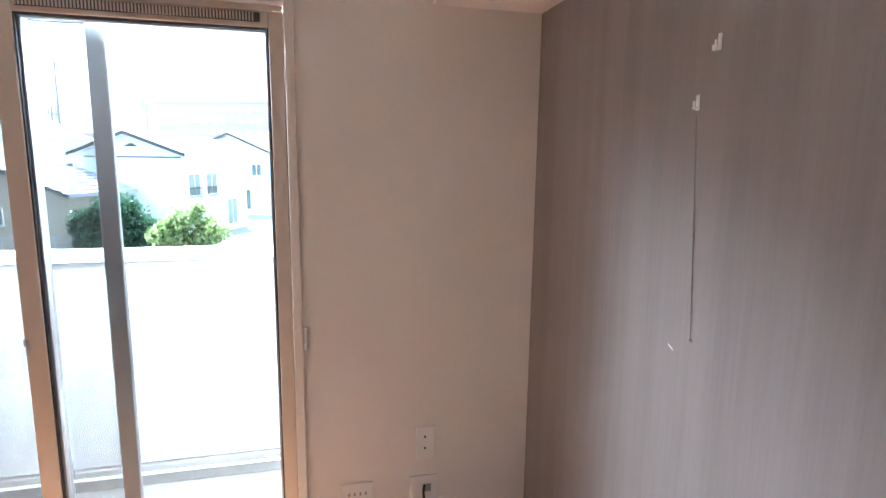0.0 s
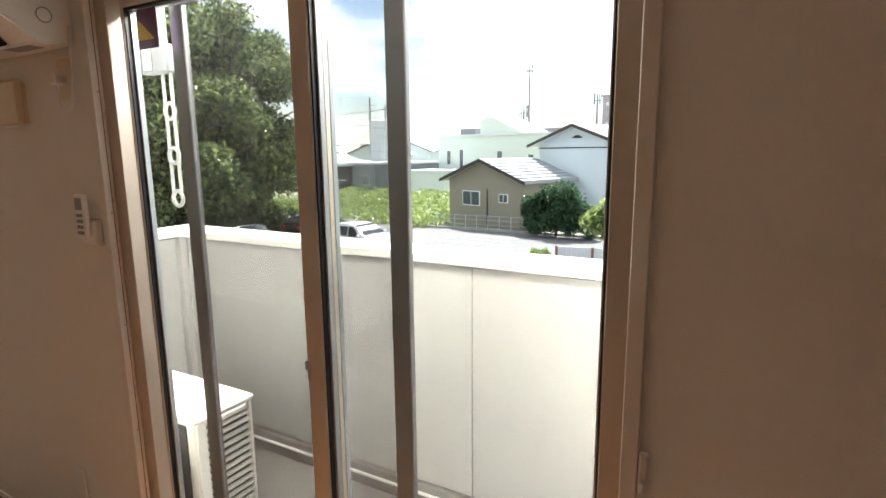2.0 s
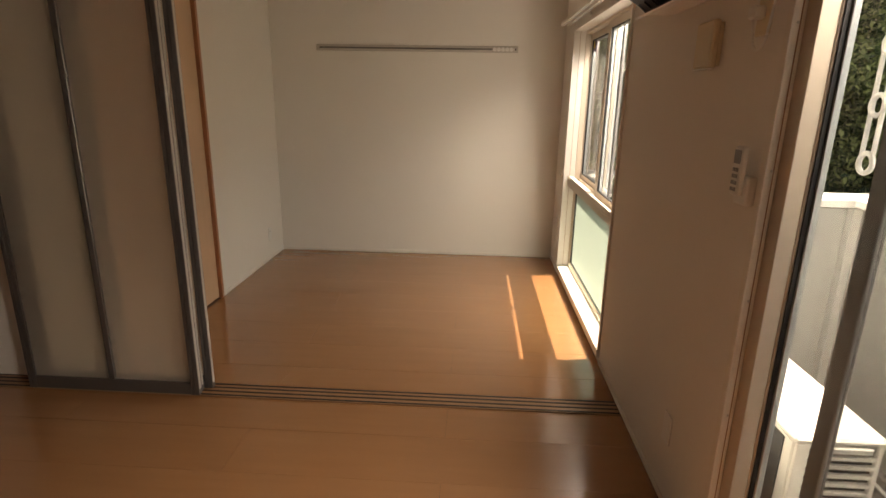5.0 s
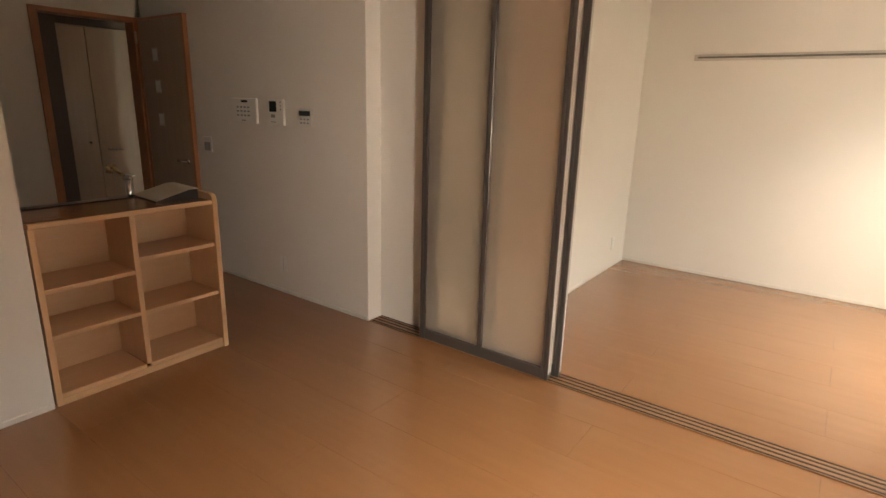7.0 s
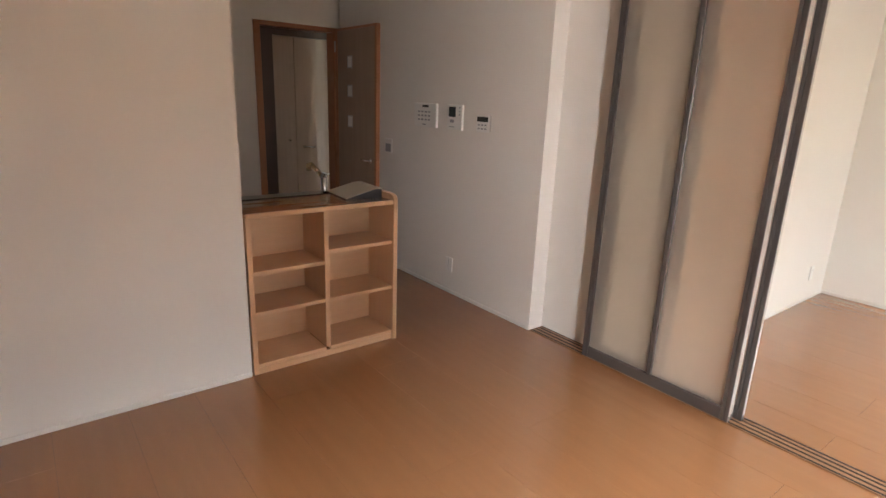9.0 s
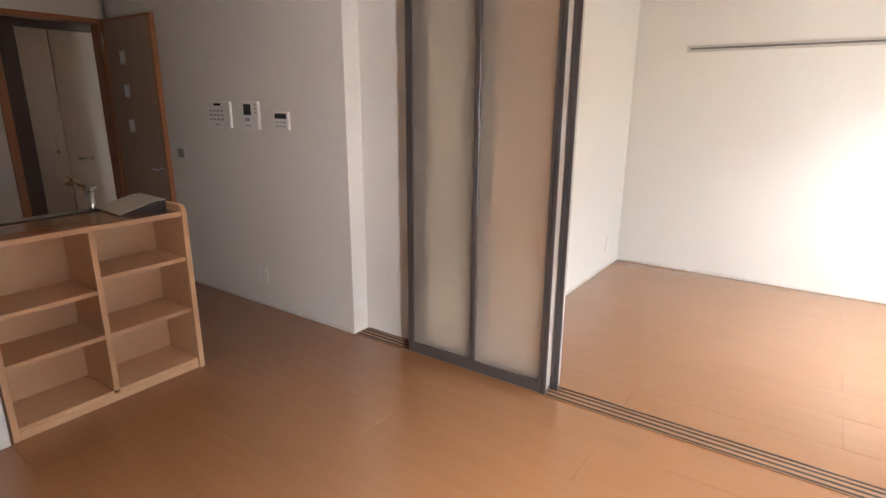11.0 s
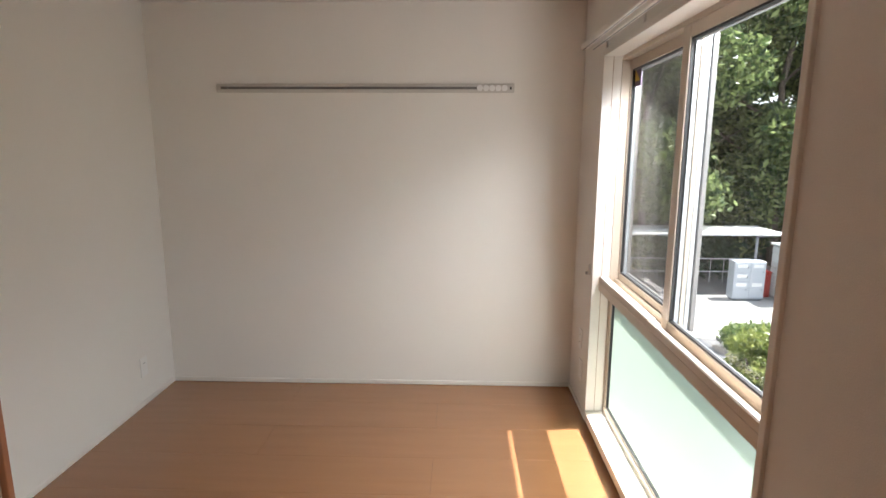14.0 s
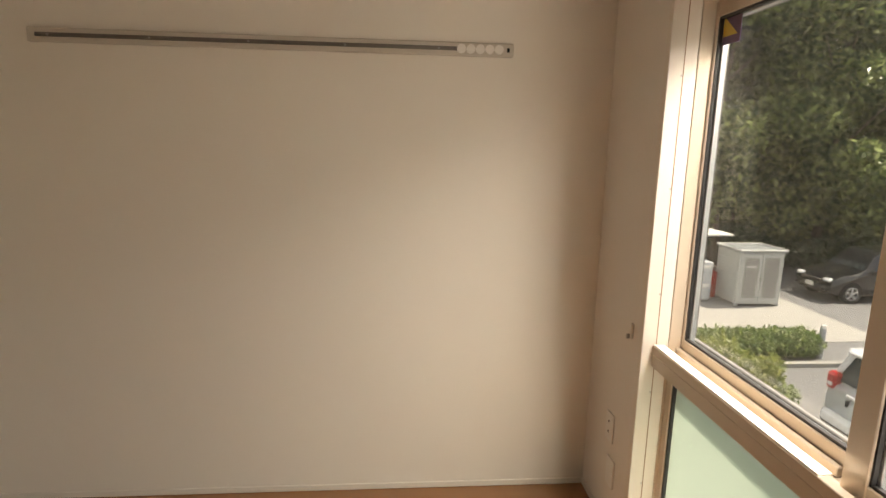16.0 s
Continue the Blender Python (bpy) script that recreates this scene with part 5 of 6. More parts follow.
def mast(loc, h, label):
    t = thing("radio_mast", loc, label, "mast", group="masts")
    bm = bmesh.new()
    rod(bm, (0, 0, 0), (0, 0, h), 0.35, 8, 0.16)
    part("pole", bm, M_POLE, t)
    bm = bmesh.new()
    for i in range(5):
        a = i * 1.2566
        rod(bm, (math.cos(a) * 0.7, math.sin(a) * 0.7, h - 1.8), (math.cos(a) * 0.7, math.sin(a) * 0.7, h + 0.3), 0.10, 6)
    rod(bm, (0, 0, h - 1.1), (0, 0, h - 1.0), 0.75, 12)
    part("antenna", bm, M_POLE, t)


mast((-40.8, 110, G), 21.9, "tall grey telephone mast with antennas")
mast((-26.9, 110, G), 15.4, "thin grey radio mast behind the roofs")
mast((-34.2, 90, G), 12.2, "slim utility mast behind the roofs")

bg = [("house", (-58, 78, G), 5, 9, 8, 4.5, 6.2), ("house", (-72, 84, G), -8, 9, 8, 4.2, 6.0), ("house", (-50, 96, G), 10, 8, 8, 5.0, 6.6), ("house", (-84, 78, G), 0, 10, 8, 4.2, 6.0),
      ("house", (-40, 92, G), -12, 8, 8, 4.6, 6.2), ("house", (-66, 104, G), 14, 9, 8, 5.0, 6.8), ("house", (-60, 66, G), -4, 10, 7, 3.2, 4.6)]
for i, (nm, loc, rz, w, d, e, a) in enumerate(bg):
    house(nm, loc, rz, w, d, e, a, M_SHADEBLUE if i % 2 else M_GREENWALL, M_ROOFPALE, "distant pale house with a light roof", 0.5, [(-1.5, 1.2, 1.4, 1.2), (1.6, 1.2, 1.4, 1.2)])
rng = np.random.default_rng(61)
for i in range(16):
    x, y = -150 + i * 8.5 + rng.uniform(-2, 2), 128 + rng.uniform(-14, 12)
    w_, e_ = rng.uniform(7, 11), rng.uniform(3.6, 5.4)
    house("house", (x, y, G), rng.uniform(-25, 25), w_, 8, e_, e_ + rng.uniform(1.2, 1.9), (M_SHADEBLUE, M_TANWALL, M_GREENWALL, M_GREYWALL)[i % 4], (M_ROOF, M_ROOFPALE, M_ROOFPALE)[i % 3],
          "small distant house among town roofs", 0.5, [(-1.6, 1.0, 1.5, 1.2), (1.5, 1.0, 1.3, 1.2)])
rng = np.random.default_rng(77)
fw = thing("distant_trees", (-80, 150, G), "dark line of distant trees on the horizon", "trees", kind="stuff")
bl = [(x, rng.uniform(-6, 6), rng.uniform(2.0, 4.0), rng.uniform(3, 5), 3, rng.uniform(2.5, 4.6)) for x in np.linspace(-110, 160, 80)]
crown_mesh("leaves", rng, bl, 22000, 0.8, M_LEAF_BUSH, fw)
ul = thing("utility_line", (-50, 62, G), "utility poles carrying thin overhead wires", "utility line")
for x in (-22, 7):
    bm = rod(bmesh.new(), (x, 0, 0), (x, 0, 11.2), 0.16, 8, 0.10)
    part("pole", box(bm, (x - 0.08, -0.8, 10.5), (x + 0.08, 0.8, 10.62)), M_POLE, ul)
for z in (9.6, 10.55, 8.8):
    pts = [(-22 + i * 2.9, 0, z - 0.5 * math.sin(math.pi * i / 10)) for i in range(11)]
    part("wire", tube(bmesh.new(), pts, 0.025, 4), M_FASCIA, ul)


# ---- near things on the car park ----
def car(name, loc, rz, paint, label, height=1.55, length=4.3):
    """A compact crossover with a sloping tail and its nose at local +x."""
    c = thing(name, loc, label, "car", rz=rz, group="parked cars")
    L, W, belt = length / 2, 0.88, 0.98

    def half(z):
        """Half width at a height: full at the waist, drawn in towards the roof and the sill."""
        if z > belt:
            return W * (1 - 0.24 * ((z - belt) / (height - belt)) ** 1.2)
        return W * (1 - 0.10 * ((belt - z) / belt) ** 2)
    side = [(-L + 0.04, 0.46), (-L + 0.10, 0.28), (L - 0.30, 0.24), (L - 0.04, 0.34), (L, 0.55), (L - 0.05, 0.76), (L - 0.32, 0.90), (L - 1.02, 1.02), (L - 1.30, 1.14),
            (L - 1.62, height - 0.20), (L - 1.95, height - 0.05), (L - 2.45, height), (-L + 1.10, height - 0.02), (-L + 0.55, height - 0.12), (-L + 0.22, 1.16), (-L + 0.04, 1.00), (-L - 0.02, 0.72)]
    bm = bmesh.new()
    rows = []
    for f in (-1.0, -0.93, -0.6, 0.0, 0.6, 0.93, 1.0):
        tuck = 0.05 if abs(f) == 1.0 else 0.0
        mid = 0.72
        rows.append([bm.verts.new((x * (1 - 0.06 * f * f * (abs(x) / L) ** 4), f * half(z), z + (mid - z) * tuck)) for x, z in side])
    n = len(side)
    for r, q in zip(rows, rows[1:]):
        for i in range(n):
            bm.faces.new((r[i], r[(i + 1) % n], q[(i + 1) % n], q[i]))
    bm.faces.new(rows[0][::-1])
    bm.faces.new(rows[-1])
    bmesh.ops.recalc_face_normals(bm, faces=bm.faces)
    part("body", bm, paint, c, smooth=True)

    def pane(name, pts, label=""):
        """A thin curved-in glass sheet through (x, y, z) points, pushed out from the body."""
        bm = bmesh.new()
        ctr = Vector((0.0, 0.0, 0.8))
        vs = [Vector(p) for p in pts]
        nrm = (vs[1] - vs[0]).cross(vs[2] - vs[0]).normalized()
        if nrm.dot(vs[0] - ctr) < 0:
            nrm = -nrm
        lo = [bm.verts.new(v + nrm * 0.004) for v in vs]
        hi = [bm.verts.new(v + nrm * 0.016) for v in vs]
        bm.faces.new(lo)
        bm.faces.new(hi)
        for i in range(len(vs)):
            bm.faces.new((lo[i], lo[(i + 1) % len(vs)], hi[(i + 1) % len(vs)], hi[i]))
        bmesh.ops.recalc_face_normals(bm, faces=bm.faces)
        part(name, bm, M_CARGLASS, c, label)
    zt = height - 0.13
    for s in (-1, 1):
        for xs in (((L - 1.42, 1.04), (L - 1.92, zt), (-0.02, zt), (-0.02, 1.04)), ((-0.10, 1.04), (-0.10, zt), (-L + 1.15, zt - 0.02), (-L + 0.80, 1.06))):
            pane("side_window", [(x, s * (half(z) + 0.012), z) for x, z in xs], "dark side glass")
    wb, wt = half(1.14) * 0.90, half(height - 0.08) * 0.90
    pane("windscreen", [(L - 1.24, -wb, 1.12), (L - 1.24, wb, 1.12), (L - 1.90, wt, height - 0.07), (L - 1.90, -wt, height - 0.07)], "sloping windscreen")
    pane("rear_window", [(-L + 0.22, -wb, 1.16), (-L + 0.22, wb, 1.16), (-L + 0.54, wt, height - 0.13), (-L + 0.54, -wt, height - 0.13)], "dark rear glass")
    for x in (-L + 0.80, L - 0.86):
        for s in (-1, 1):
            part("wheel_arch", rod(bmesh.new(), (x, s * (W - 0.14), 0.34), (x, s * (W - 0.020), 0.34), 0.385, 28), M_TYRE, c, "black arch lining")
            wheel = part("wheel", rod(bmesh.new(), (x, s * (W - 0.22), 0.325), (x, s * (W + 0.004), 0.325), 0.325, 28), M_TYRE, c)
            bm = rod(bmesh.new(), (x, s * (W + 0.005), 0.325), (x, s * (W + 0.014), 0.325), 0.06, 12)
            for k in range(5):
                an = k * 1.2566 + 0.3
                rod(bm, (x, s * (W + 0.008), 0.325), (x + 0.21 * math.cos(an), s * (W + 0.008), 0.325 + 0.21 * math.sin(an)), 0.030, 6)
            ring(bm, (x, s * (W + 0.004), 0.325), "y", 0.215, 0.018)
            part("rim", bm, M_RIM, wheel, "alloy rim")
    for s in (-1, 1):
        part("tail_light", boxes(((-L - 0.010, min(s * 0.46, s * 0.80), 0.84), (-L + 0.16, max(s * 0.46, s * 0.80), 0.98)), bevel=0.04), M_TAIL, c, "red tail light")
        part("headlight", boxes(((L - 0.40, s * 0.62 - 0.16, 0.70), (L - 0.05, s * 0.62 + 0.16, 0.83)), bevel=0.05), M_HEAD, c)
        part("fog_light", boxes(((L - 0.12, s * 0.64 - 0.10, 0.40), (L - 0.015, s * 0.64 + 0.10, 0.47)), bevel=0.02), M_FASCIA, c)
        part("mirror", boxes(((L - 1.52, s * (W + 0.08) - 0.09, 1.03), (L - 1.38, s * (W + 0.08) + 0.09, 1.17)), bevel=0.04), paint, c)
        part("sill", boxes(((-L + 1.15, s * W * 0.955 - 0.03, 0.25), (L - 1.25, s * W * 0.955 + 0.03, 0.36)), bevel=0.015), M_FASCIA, c, "dark lower sill")
        part("door_handle", boxes(((0.12, s * (W + 0.005) - 0.012, 0.90), (0.30, s * (W + 0.005) + 0.012, 0.93)), bevel=0.006), paint, c)
    part("plate", boxes(((L - 0.03, -0.17, 0.46), (L + 0.022, 0.17, 0.60)), bevel=0.004), M_PLASTIC, c)
    part("grille", boxes(((L - 0.10, -0.46, 0.64), (L + 0.006, 0.46, 0.76)), bevel=0.02), M_FASCIA, c, "black grille")
    part("lower_intake", boxes(((L - 0.10, -0.50, 0.32), (L - 0.002, 0.50, 0.42)), bevel=0.02), M_FASCIA, c)
    return c


def suv(loc, rz, paint, label):
    """A tall wagon with an upright tail and its nose at local +x."""
    c = thing("car", loc, label, "car", rz=rz, group="parked cars")
    L, W, H_ = 2.36, 0.92, 1.76
    bm = bmesh.new()
    prism(bm, [(-L + 0.06, 0.42), (-L + 0.30, 0.30), (L - 0.4, 0.30), (L - 0.05, 0.42), (L, 0.80), (L - 0.12, 1.02), (L - 1.15, 1.16), (-L + 0.06, 1.18), (-L, 0.95), (-L, 0.60)], "y", -W, W)
    bmesh.ops.bevel(bm, geom=list(bm.edges), offset=0.08, segments=3, affect="EDGES")
    part("body", bm, paint, c, smooth=True)
    bm = bmesh.new()
    a = [bm.verts.new((x, y, 1.12)) for x, y in ((-L + 0.07, -W + 0.06), (L - 1.2, -W + 0.06), (L - 1.2, W - 0.06), (-L + 0.07, W - 0.06))]
    b = [bm.verts.new((x, y, H_ - 0.06)) for x, y in ((-L + 0.33, -W + 0.20), (L - 1.85, -W + 0.20), (L - 1.85, W - 0.20), (-L + 0.33, W - 0.20))]
    bm.faces.new(a[::-1])
    bm.faces.new(b)
    for i in range(4):
        bm.faces.new((a[i], a[(i + 1) % 4], b[(i + 1) % 4], b[i]))
    bmesh.ops.bevel(bm, geom=list(bm.edges), offset=0.06, segments=3, affect="EDGES")
    part("glasshouse", bm, M_CARGLASS, c, "dark window band")
    bm = bmesh.new()
    box(bm, (-L + 0.18, -W + 0.17, H_ - 0.09), (L - 1.78, W - 0.17, H_), 0.04, 3)
    for s in (-1, 1):
        rod(bm, (-L + 0.12, s * (W - 0.07), 1.12), (-L + 0.36, s * (W - 0.21), H_ - 0.05), 0.075, 8)
        rod(bm, (L - 1.22, s * (W - 0.07), 1.12), (L - 1.86, s * (W - 0.21), H_ - 0.05), 0.05, 8)
        rod(bm, (0.10, s * (W - 0.07), 1.12), (0.10, s * (W - 0.20), H_ - 0.05), 0.05, 8)
        rod(bm, (-1.05, s * (W - 0.07), 1.12), (-1.05, s * (W - 0.20), H_ - 0.05), 0.06, 8)
    part("roof", bm, paint, c)
    part("rear_spoiler", boxes(((-L + 0.10, -0.66, H_ - 0.07), (-L + 0.34, 0.66, H_ - 0.015)), bevel=0.02), paint, c)
    for s in (-1, 1):
        part("roof_rail", tube(bmesh.new(), [(-1.6, s * 0.62, H_ - 0.01), (-1.5, s * 0.62, H_ + 0.04), (0.1, s * 0.62, H_ + 0.04), (0.2, s * 0.62, H_ - 0.01)], 0.016), M_STEEL, c)
        tl_ = part("tail_light", boxes(((-L - 0.012, min(s * 0.70, s * 0.905), 0.98), (-L + 0.20, max(s * 0.70, s * 0.905), 1.30)), bevel=0.05), M_TAIL, c, "red tail light")
        part("lamp_lens", boxes(((-L - 0.020, min(s * 0.73, s * 0.84), 1.06), (-L - 0.010, max(s * 0.73, s * 0.84), 1.13)), bevel=0.003), M_HEAD, tl_, "clear lens")
        part("headlight", boxes(((L - 0.50, s * 0.66 - 0.17, 0.82), (L - 0.05, s * 0.66 + 0.17, 0.98)), bevel=0.04), M_HEAD, c)
        part("mirror", boxes(((L - 1.52, s * (W + 0.11) - 0.10, 1.14), (L - 1.36, s * (W + 0.11) + 0.10, 1.34)), bevel=0.03), paint, c)
        for x in (-1.40, 1.42):
            w_ = part("wheel", rod(bmesh.new(), (x, s * (W - 0.22), 0.38), (x, s * (W + 0.012), 0.38), 0.38, 24), M_TYRE, c)
            bm = rod(bmesh.new(), (x, s * (W + 0.013), 0.38), (x, s * (W + 0.020), 0.38), 0.07, 12)
            for k in range(6):
                rod(bm, (x, s * (W + 0.016), 0.38), (x + 0.23 * math.cos(k * 1.0472), s * (W + 0.016), 0.38 + 0.23 * math.sin(k * 1.0472)), 0.03, 6)
            part("rim", bm, M_RIM, w_, "alloy rim")
    part("rear_trim", boxes(((-L - 0.030, -0.42, 1.00), (-L + 0.03, 0.42, 1.07)), bevel=0.015), M_CHROME, c, "chrome strip over the plate")
    part("emblem", ring(bmesh.new(), (-L - 0.034, 0, 1.04), "x", 0.06, 0.012), M_GREYKEY, c)
    pl = part("plate", boxes(((-L - 0.024, -0.175, 0.74), (-L + 0.04, 0.175, 0.91)), bevel=0.004), M_PLASTIC, c, "white number plate")
    fd = bpy.data.curves.new("plate_number", "FONT")
    fd.body, fd.size, fd.align_x, fd.extrude = "1 01", 0.11, "CENTER", 0.001
    fd.materials.append(M_BLACK)
    fo = new("plate_number", fd)
    fo.parent = pl
    fo.matrix_local = pose(-L - 0.0265, 0.0, 0.765, 90, 0, -90)
    part("door_handle", boxes(((-L - 0.02, 0.36, 0.84), (-L + 0.03, 0.42, 0.96)), bevel=0.012), M_BLACK, c)
    part("rear_bumper", boxes(((-L - 0.09, -0.86, 0.40), (-L + 0.25, 0.86, 0.64)), bevel=0.06), paint, c)
    part("bumper_skirt", boxes(((-L - 0.095, -0.80, 0.36), (-L + 0.20, 0.80, 0.47)), bevel=0.03), M_FASCIA, c, "dark lower bumper")
    part("grille", boxes(((L - 0.06, -0.45, 0.60), (L + 0.012, 0.45, 0.90)), bevel=0.02), M_FASCIA, c)
    return c


car("car", (-16.15, 21.6, G + 0.015), -5, M_WHITECAR, "white compact car parked nose out by the grove", 1.60)
suv((-10.28, 10.42, G + 0.015), 90, M_WHITECAR, "white sport utility car parked with its tail to the building")
car("car", (-20.3, 17.1, G + 0.015), -90, M_BLACKCAR, "black car standing in the shade of the grove", 1.75)
car("car", (-21.5, 24.6, G + 0.015), 85, M_BLACKCAR, "dark car under the trees beside the white one", 1.5)

hut = thing("refuse_hut", (-19.7, 12.25, G + 0.03), "white metal refuse hut with double mesh doors", "refuse hut")
part("body", boxes(((-0.62, -0.75, 0.08), (0.60, 0.75, 1.80)), bevel=0.015), M_HUT, hut)
for i in range(7):
    part("side_slat", boxes(((-0.60, -0.775, 0.18 + i * 0.23), (0.55, -0.7505, 0.36 + i * 0.23)), bevel=0.004), M_HUT, hut)
for y0, y1 in ((-0.68, -0.01), (0.01, 0.68)):
    d = part("door", boxes(((0.6005, y0, 0.16), (0.625, y1, 1.74)), bevel=0.004), M_HUT, hut)
    part("mesh_panel", boxes(((0.6252, y0 + 0.09, 0.28), (0.628, y1 - 0.09, 1.62))), M_CONC, d)
part("notice", boxes(((0.6285, -0.50, 1.30), (0.631, -0.20, 1.35))), M_PLASTIC, hut, "white notice strip")
part("latch", boxes(((0.6255, -0.03, 0.85), (0.64, 0.03, 0.98)), bevel=0.004), M_FASCIA, hut)
part("roof", boxes(((-0.66, -0.80, 1.80), (0.66, 0.80, 1.84)), ((-0.50, -0.62, 1.84), (0.50, 0.62, 1.86)), bevel=0.006), M_GREYWALL, hut, "grey lid with a raised rim")
bm = bmesh.new()
for a, b in (((-0.66, -0.80), (0.66, -0.80)), ((0.66, -0.80), (0.66, 0.80)), ((0.66, 0.80), (-0.66, 0.80)), ((-0.66, 0.80), (-0.66, -0.80))):
    rod(bm, (*a, 1.86), (*b, 1.86), 0.035, 8)
part("rim", bm, M_HUT, hut)
for y in (-0.7, 0.7):
    for x in (-0.55, 0.55):
        part("foot", boxes(((x - 0.05, y - 0.05, 0.0), (x + 0.05, y + 0.05, 0.08))), M_GREYKEY, hut)

lk = thing("parcel_lockers", (-19.9, 10.47, G + 0.03), "silver parcel and letter lockers with white labels", "lockers")
part("cabinet", boxes(((-0.22, -0.52, 0.06), (0.20, 0.52, 1.34)), bevel=0.008), M_LOCKER, lk)
part("base", boxes(((-0.18, -0.48, 0.0), (0.16, 0.48, 0.06))), M_GREYWALL, lk)
for y0, y1, z0, z1 in ((-0.50, -0.02, 0.98, 1.30), (-0.50, -0.02, 0.68, 0.96), (0.02, 0.50, 0.68, 1.30), (-0.50, -0.02, 0.08, 0.66), (0.02, 0.50, 0.08, 0.66)):
    d = part("door", boxes(((0.2005, y0, z0), (0.215, y1, z1)), bevel=0.004), M_LOCKER, lk)
    part("label_card", boxes(((0.2152, y0 + 0.08, z1 - 0.17), (0.217, y1 - 0.06, z1 - 0.05))), M_PLASTIC, d, "white label")
    part("knob", boxes(((0.2152, y1 - 0.08, (z0 + z1) / 2 - 0.03), (0.235, y1 - 0.05, (z0 + z1) / 2 + 0.03)), bevel=0.004), M_FASCIA, d)
rb = thing("fire_extinguisher", (-20.3, 11.30, G + 0.03), "red extinguisher box beside the lockers", "extinguisher box")
part("box", boxes(((-0.15, -0.16, 0.0), (0.15, 0.16, 0.85)), bevel=0.03), M_RED, rb)
part("lid", boxes(((-0.16, -0.17, 0.85), (0.16, 0.17, 0.90)), bevel=0.01), M_RED, rb)
cn = thing("bicycle_shelter", (-21.4, 8.65, G), "open bicycle shelter with a thin white roof", "shelter")
part("roof", boxes(((-1.3, -4.6, 2.10), (0.8, 3.5, 2.17)), bevel=0.01), M_CAP, cn)
for y in (-4.3, -1.6, 0.9, 3.2):
    bm = bmesh.new()
    rod(bm, (-0.6, y, 0), (-0.6, y, 2.10), 0.05, 8)
    rod(bm, (-0.6, y, 1.85), (0.5, y, 2.10), 0.035, 8)
    part("post", bm, M_LOCKER, cn)
bm = bmesh.new()
for z in (0.45, 0.95):
    rod(bm, (-0.9, -4.3, z), (-0.9, 3.2, z), 0.025, 8)
for i in range(16):
    rod(bm, (-0.9, -4.3 + 0.5 * i, 0), (-0.9, -4.3 + 0.5 * i, 0.95), 0.015, 6)
part("rail", bm, M_LOCKER, cn)
po = thing("bollard", (-14.8, 11.0, G + 0.03), "pale round bollard at the hedge end", "bollard")
bm = bmesh.new()
rod(bm, (0, 0, 0), (0, 0, 0.75), 0.07, 14)
part("shaft", bm, M_LOCKER, po)
bm = bmesh.new()
rod(bm, (0, 0, 0.75), (0, 0, 0.83), 0.075, 14, 0.05)
part("cap", bm, M_PLASTIC, po)

fe = thing("board_fence", (-5.1, 22.65, G + 0.015), "short grey board fence with rusty posts", "fence", rz=10)
for i in range(14):
    part("board", boxes(((-1.42 + i * 0.203, -0.02, 0.06), (-1.225 + i * 0.203, 0.01, 1.02)), bevel=0.004), M_FENCE, fe)
for x in (-1.44, 0.02, 1.20):
    part("post", boxes(((x - 0.05, -0.07, 0), (x + 0.05, -0.021, 1.06)), bevel=0.005), M_RUST, fe)
part("rail", boxes(((-1.42, 0.0105, 0.25), (1.42, 0.05, 0.32)), ((-1.42, 0.0105, 0.8), (1.42, 0.05, 0.87))), M_RUST, fe)
sh = thing("garden_shed", (-1.6, 22.0, G + 0.015), "small tan shed with a pale flat roof", "shed", rz=-8)
part("wall", boxes(((-1.4, 0, 0), (1.6, 2.6, 1.62))), M_TANWALL, sh)
part("roof", boxes(((-1.55, -0.15, 1.62), (1.75, 2.8, 1.72)), bevel=0.01), M_ROOFPALE, sh)
part("door", boxes(((0.3, -0.03, 0.05), (1.1, -0.002, 1.5)), bevel=0.004), M_GREYWALL, sh)
lp = thing("street_lamp", (-24.7, 30.2, G), "thin grey lamp post with a flat head", "street lamp")
bm = bmesh.new()
rod(bm, (0, 0, 0), (0, 0, 3.05), 0.05, 8)
part("post", bm, M_LOCKER, lp)
part("head", boxes(((-0.1, -0.1, 3.05), (0.65, 0.1, 3.12)), bevel=0.02), M_LOCKER, lp)
lf = thing("low_fence", (-13.0, 32.2, G), "low grey mesh fence along the car park edge", "fence")
bm = bmesh.new()
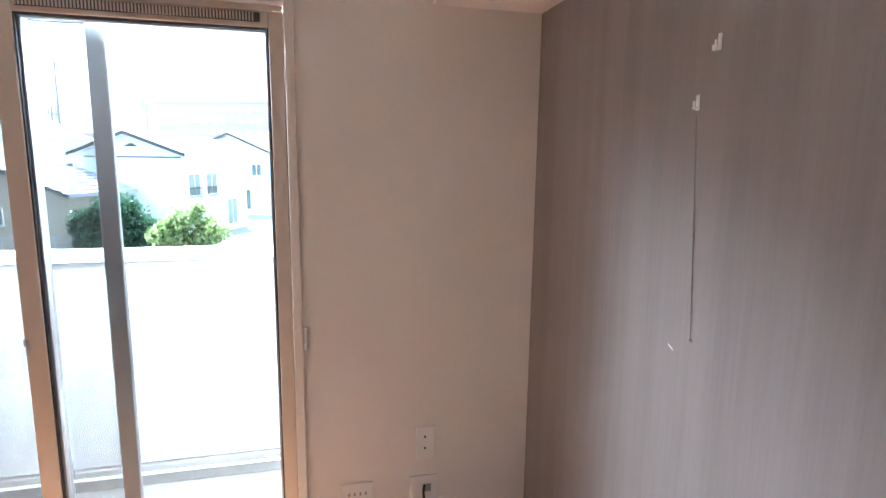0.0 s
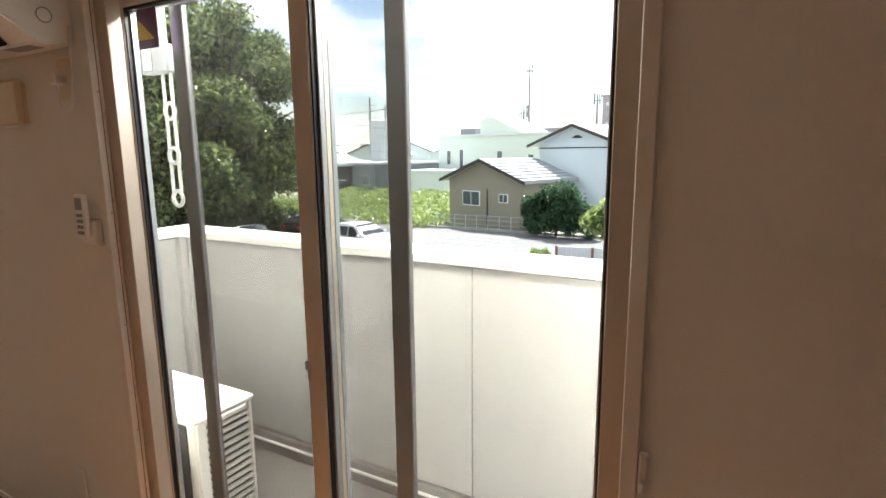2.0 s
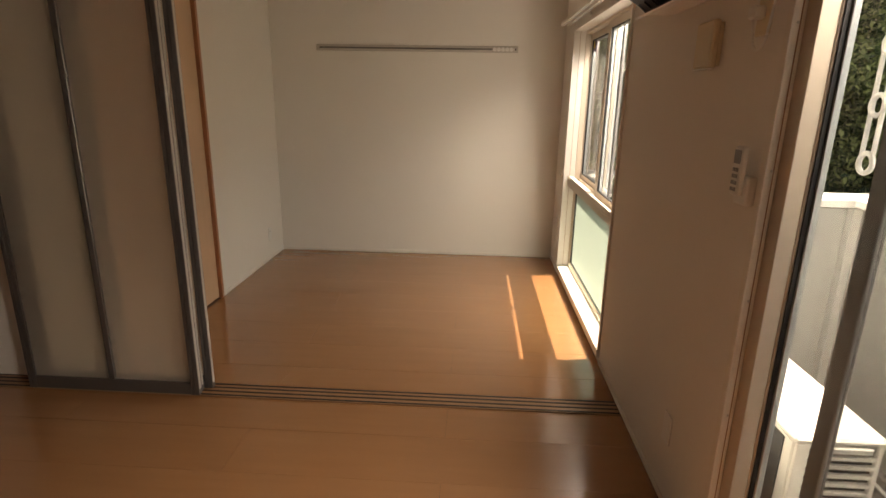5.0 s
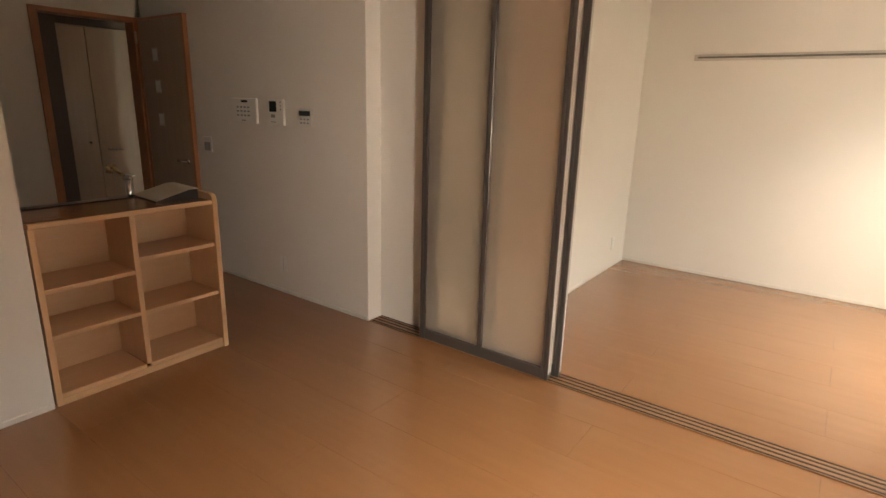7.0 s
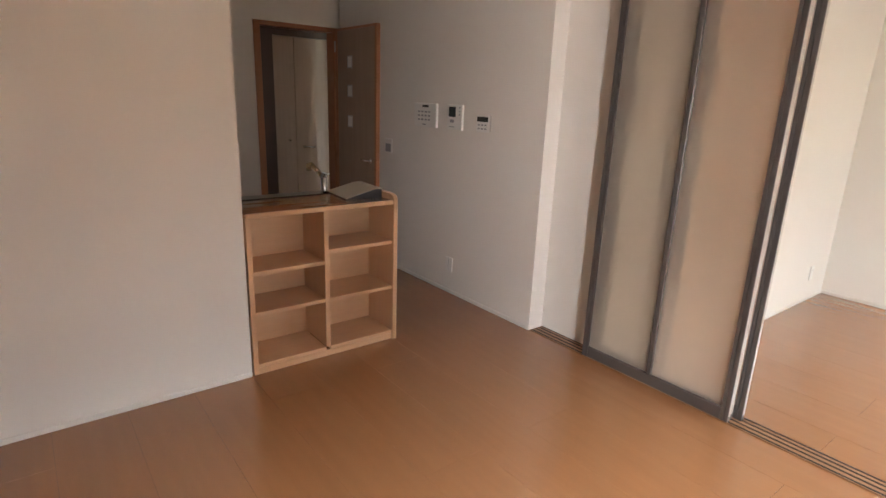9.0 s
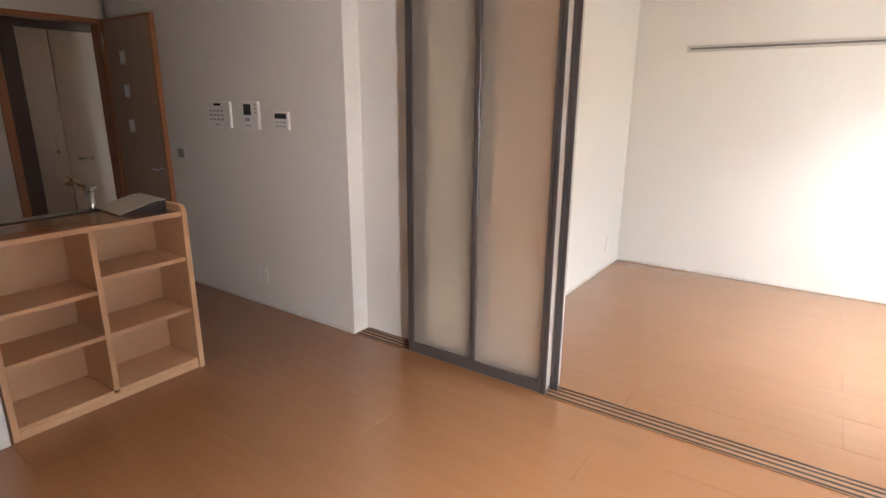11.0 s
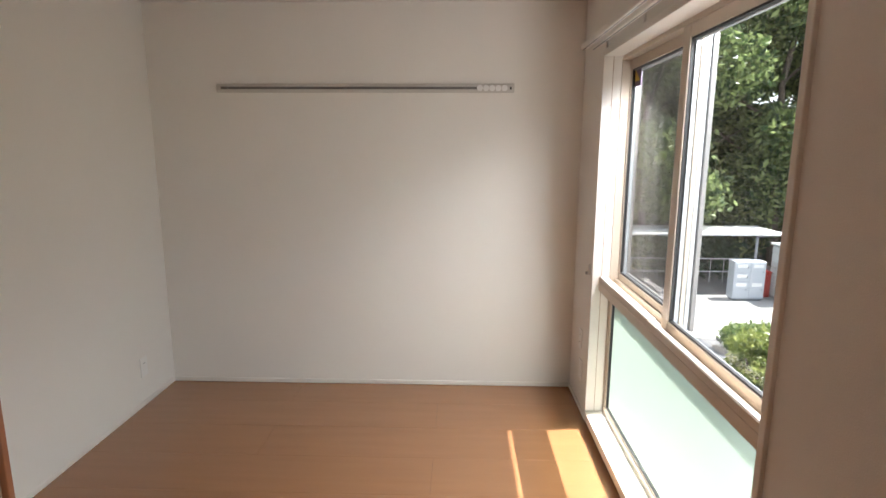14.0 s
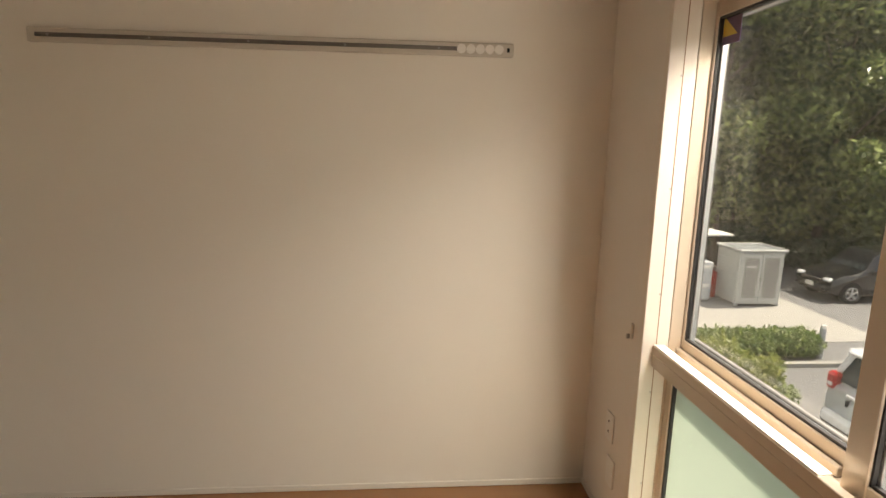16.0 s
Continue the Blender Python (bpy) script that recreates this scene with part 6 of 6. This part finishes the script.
for i in range(14):
    rod(bm, (-5.2 + i * 0.8, 0, 0), (-5.2 + i * 0.8, 0, 0.9), 0.025, 6)
part("posts", bm, M_LOCKER, lf)
bm = bmesh.new()
for z in (0.3, 0.6, 0.88):
    rod(bm, (-5.2, 0, z), (5.2, 0, z), 0.015, 6)
part("rails", bm, M_LOCKER, lf)

# ---- floor boards ----
floor_ob = structure("floor", boxes(((XW, YB - 0.1, -0.12), (-2.40, YW, -0.003)), ((-2.40, YK - 0.12, -0.12), (XE, YW, -0.003)), ((-2.5, -6.35, -0.12), (-1.25, YK - 0.12, -0.003))), M_GROOVE, "dark bed under the floor boards")
BW, BL, GAP = 0.303, 1.818, 0.0004
made = {}


def board(x0, x1, y0, y1):
    key = (round(x1 - x0, 4), round(y1 - y0, 4))
    if key not in made:
        bm = boxes(((GAP, GAP, -0.008), (x1 - x0 - GAP, y1 - y0 - GAP, 0.0)), bevel=0.0003)
        me = bpy.data.meshes.new("floor_board")
        bm.to_mesh(me)
        bm.free()
        me.materials.append(M_FLOOR)
        made[key] = me
    o = new("floor_board", made[key])
    o.parent = floor_ob
    o.matrix_basis = pose(x0, y0, 0)


def lay(xa, xb, ya, yb, y_joint, x_seam):
    k = math.floor((xa - x_seam) / BW)
    while x_seam + k * BW < xb - 1e-4:
        x0, x1 = max(xa, x_seam + k * BW), min(xb, x_seam + (k + 1) * BW)
        off = y_joint + (BL / 2 if k % 2 else 0.0)
        j = math.floor((ya - off) / BL)
        while off + j * BL < yb - 1e-4:
            y0, y1 = max(ya, off + j * BL), min(yb, off + (j + 1) * BL)
            if y1 - y0 > 0.02 and x1 - x0 > 0.01:
                board(x0, x1, y0, y1)
            j += 1
        k += 1


lay(XW, -2.235, YB, YW, 0.588, -2.905)
lay(-2.368, -2.235, YS, YB, 0.588, -2.905)
lay(-2.235, XE, YS, YW, 0.588, -2.905)
lay(-2.235, XE, YK - 0.12, YS, 0.588, -2.905)
lay(-2.5, -1.25, -6.35, YK - 0.12, 0.588, -2.905)
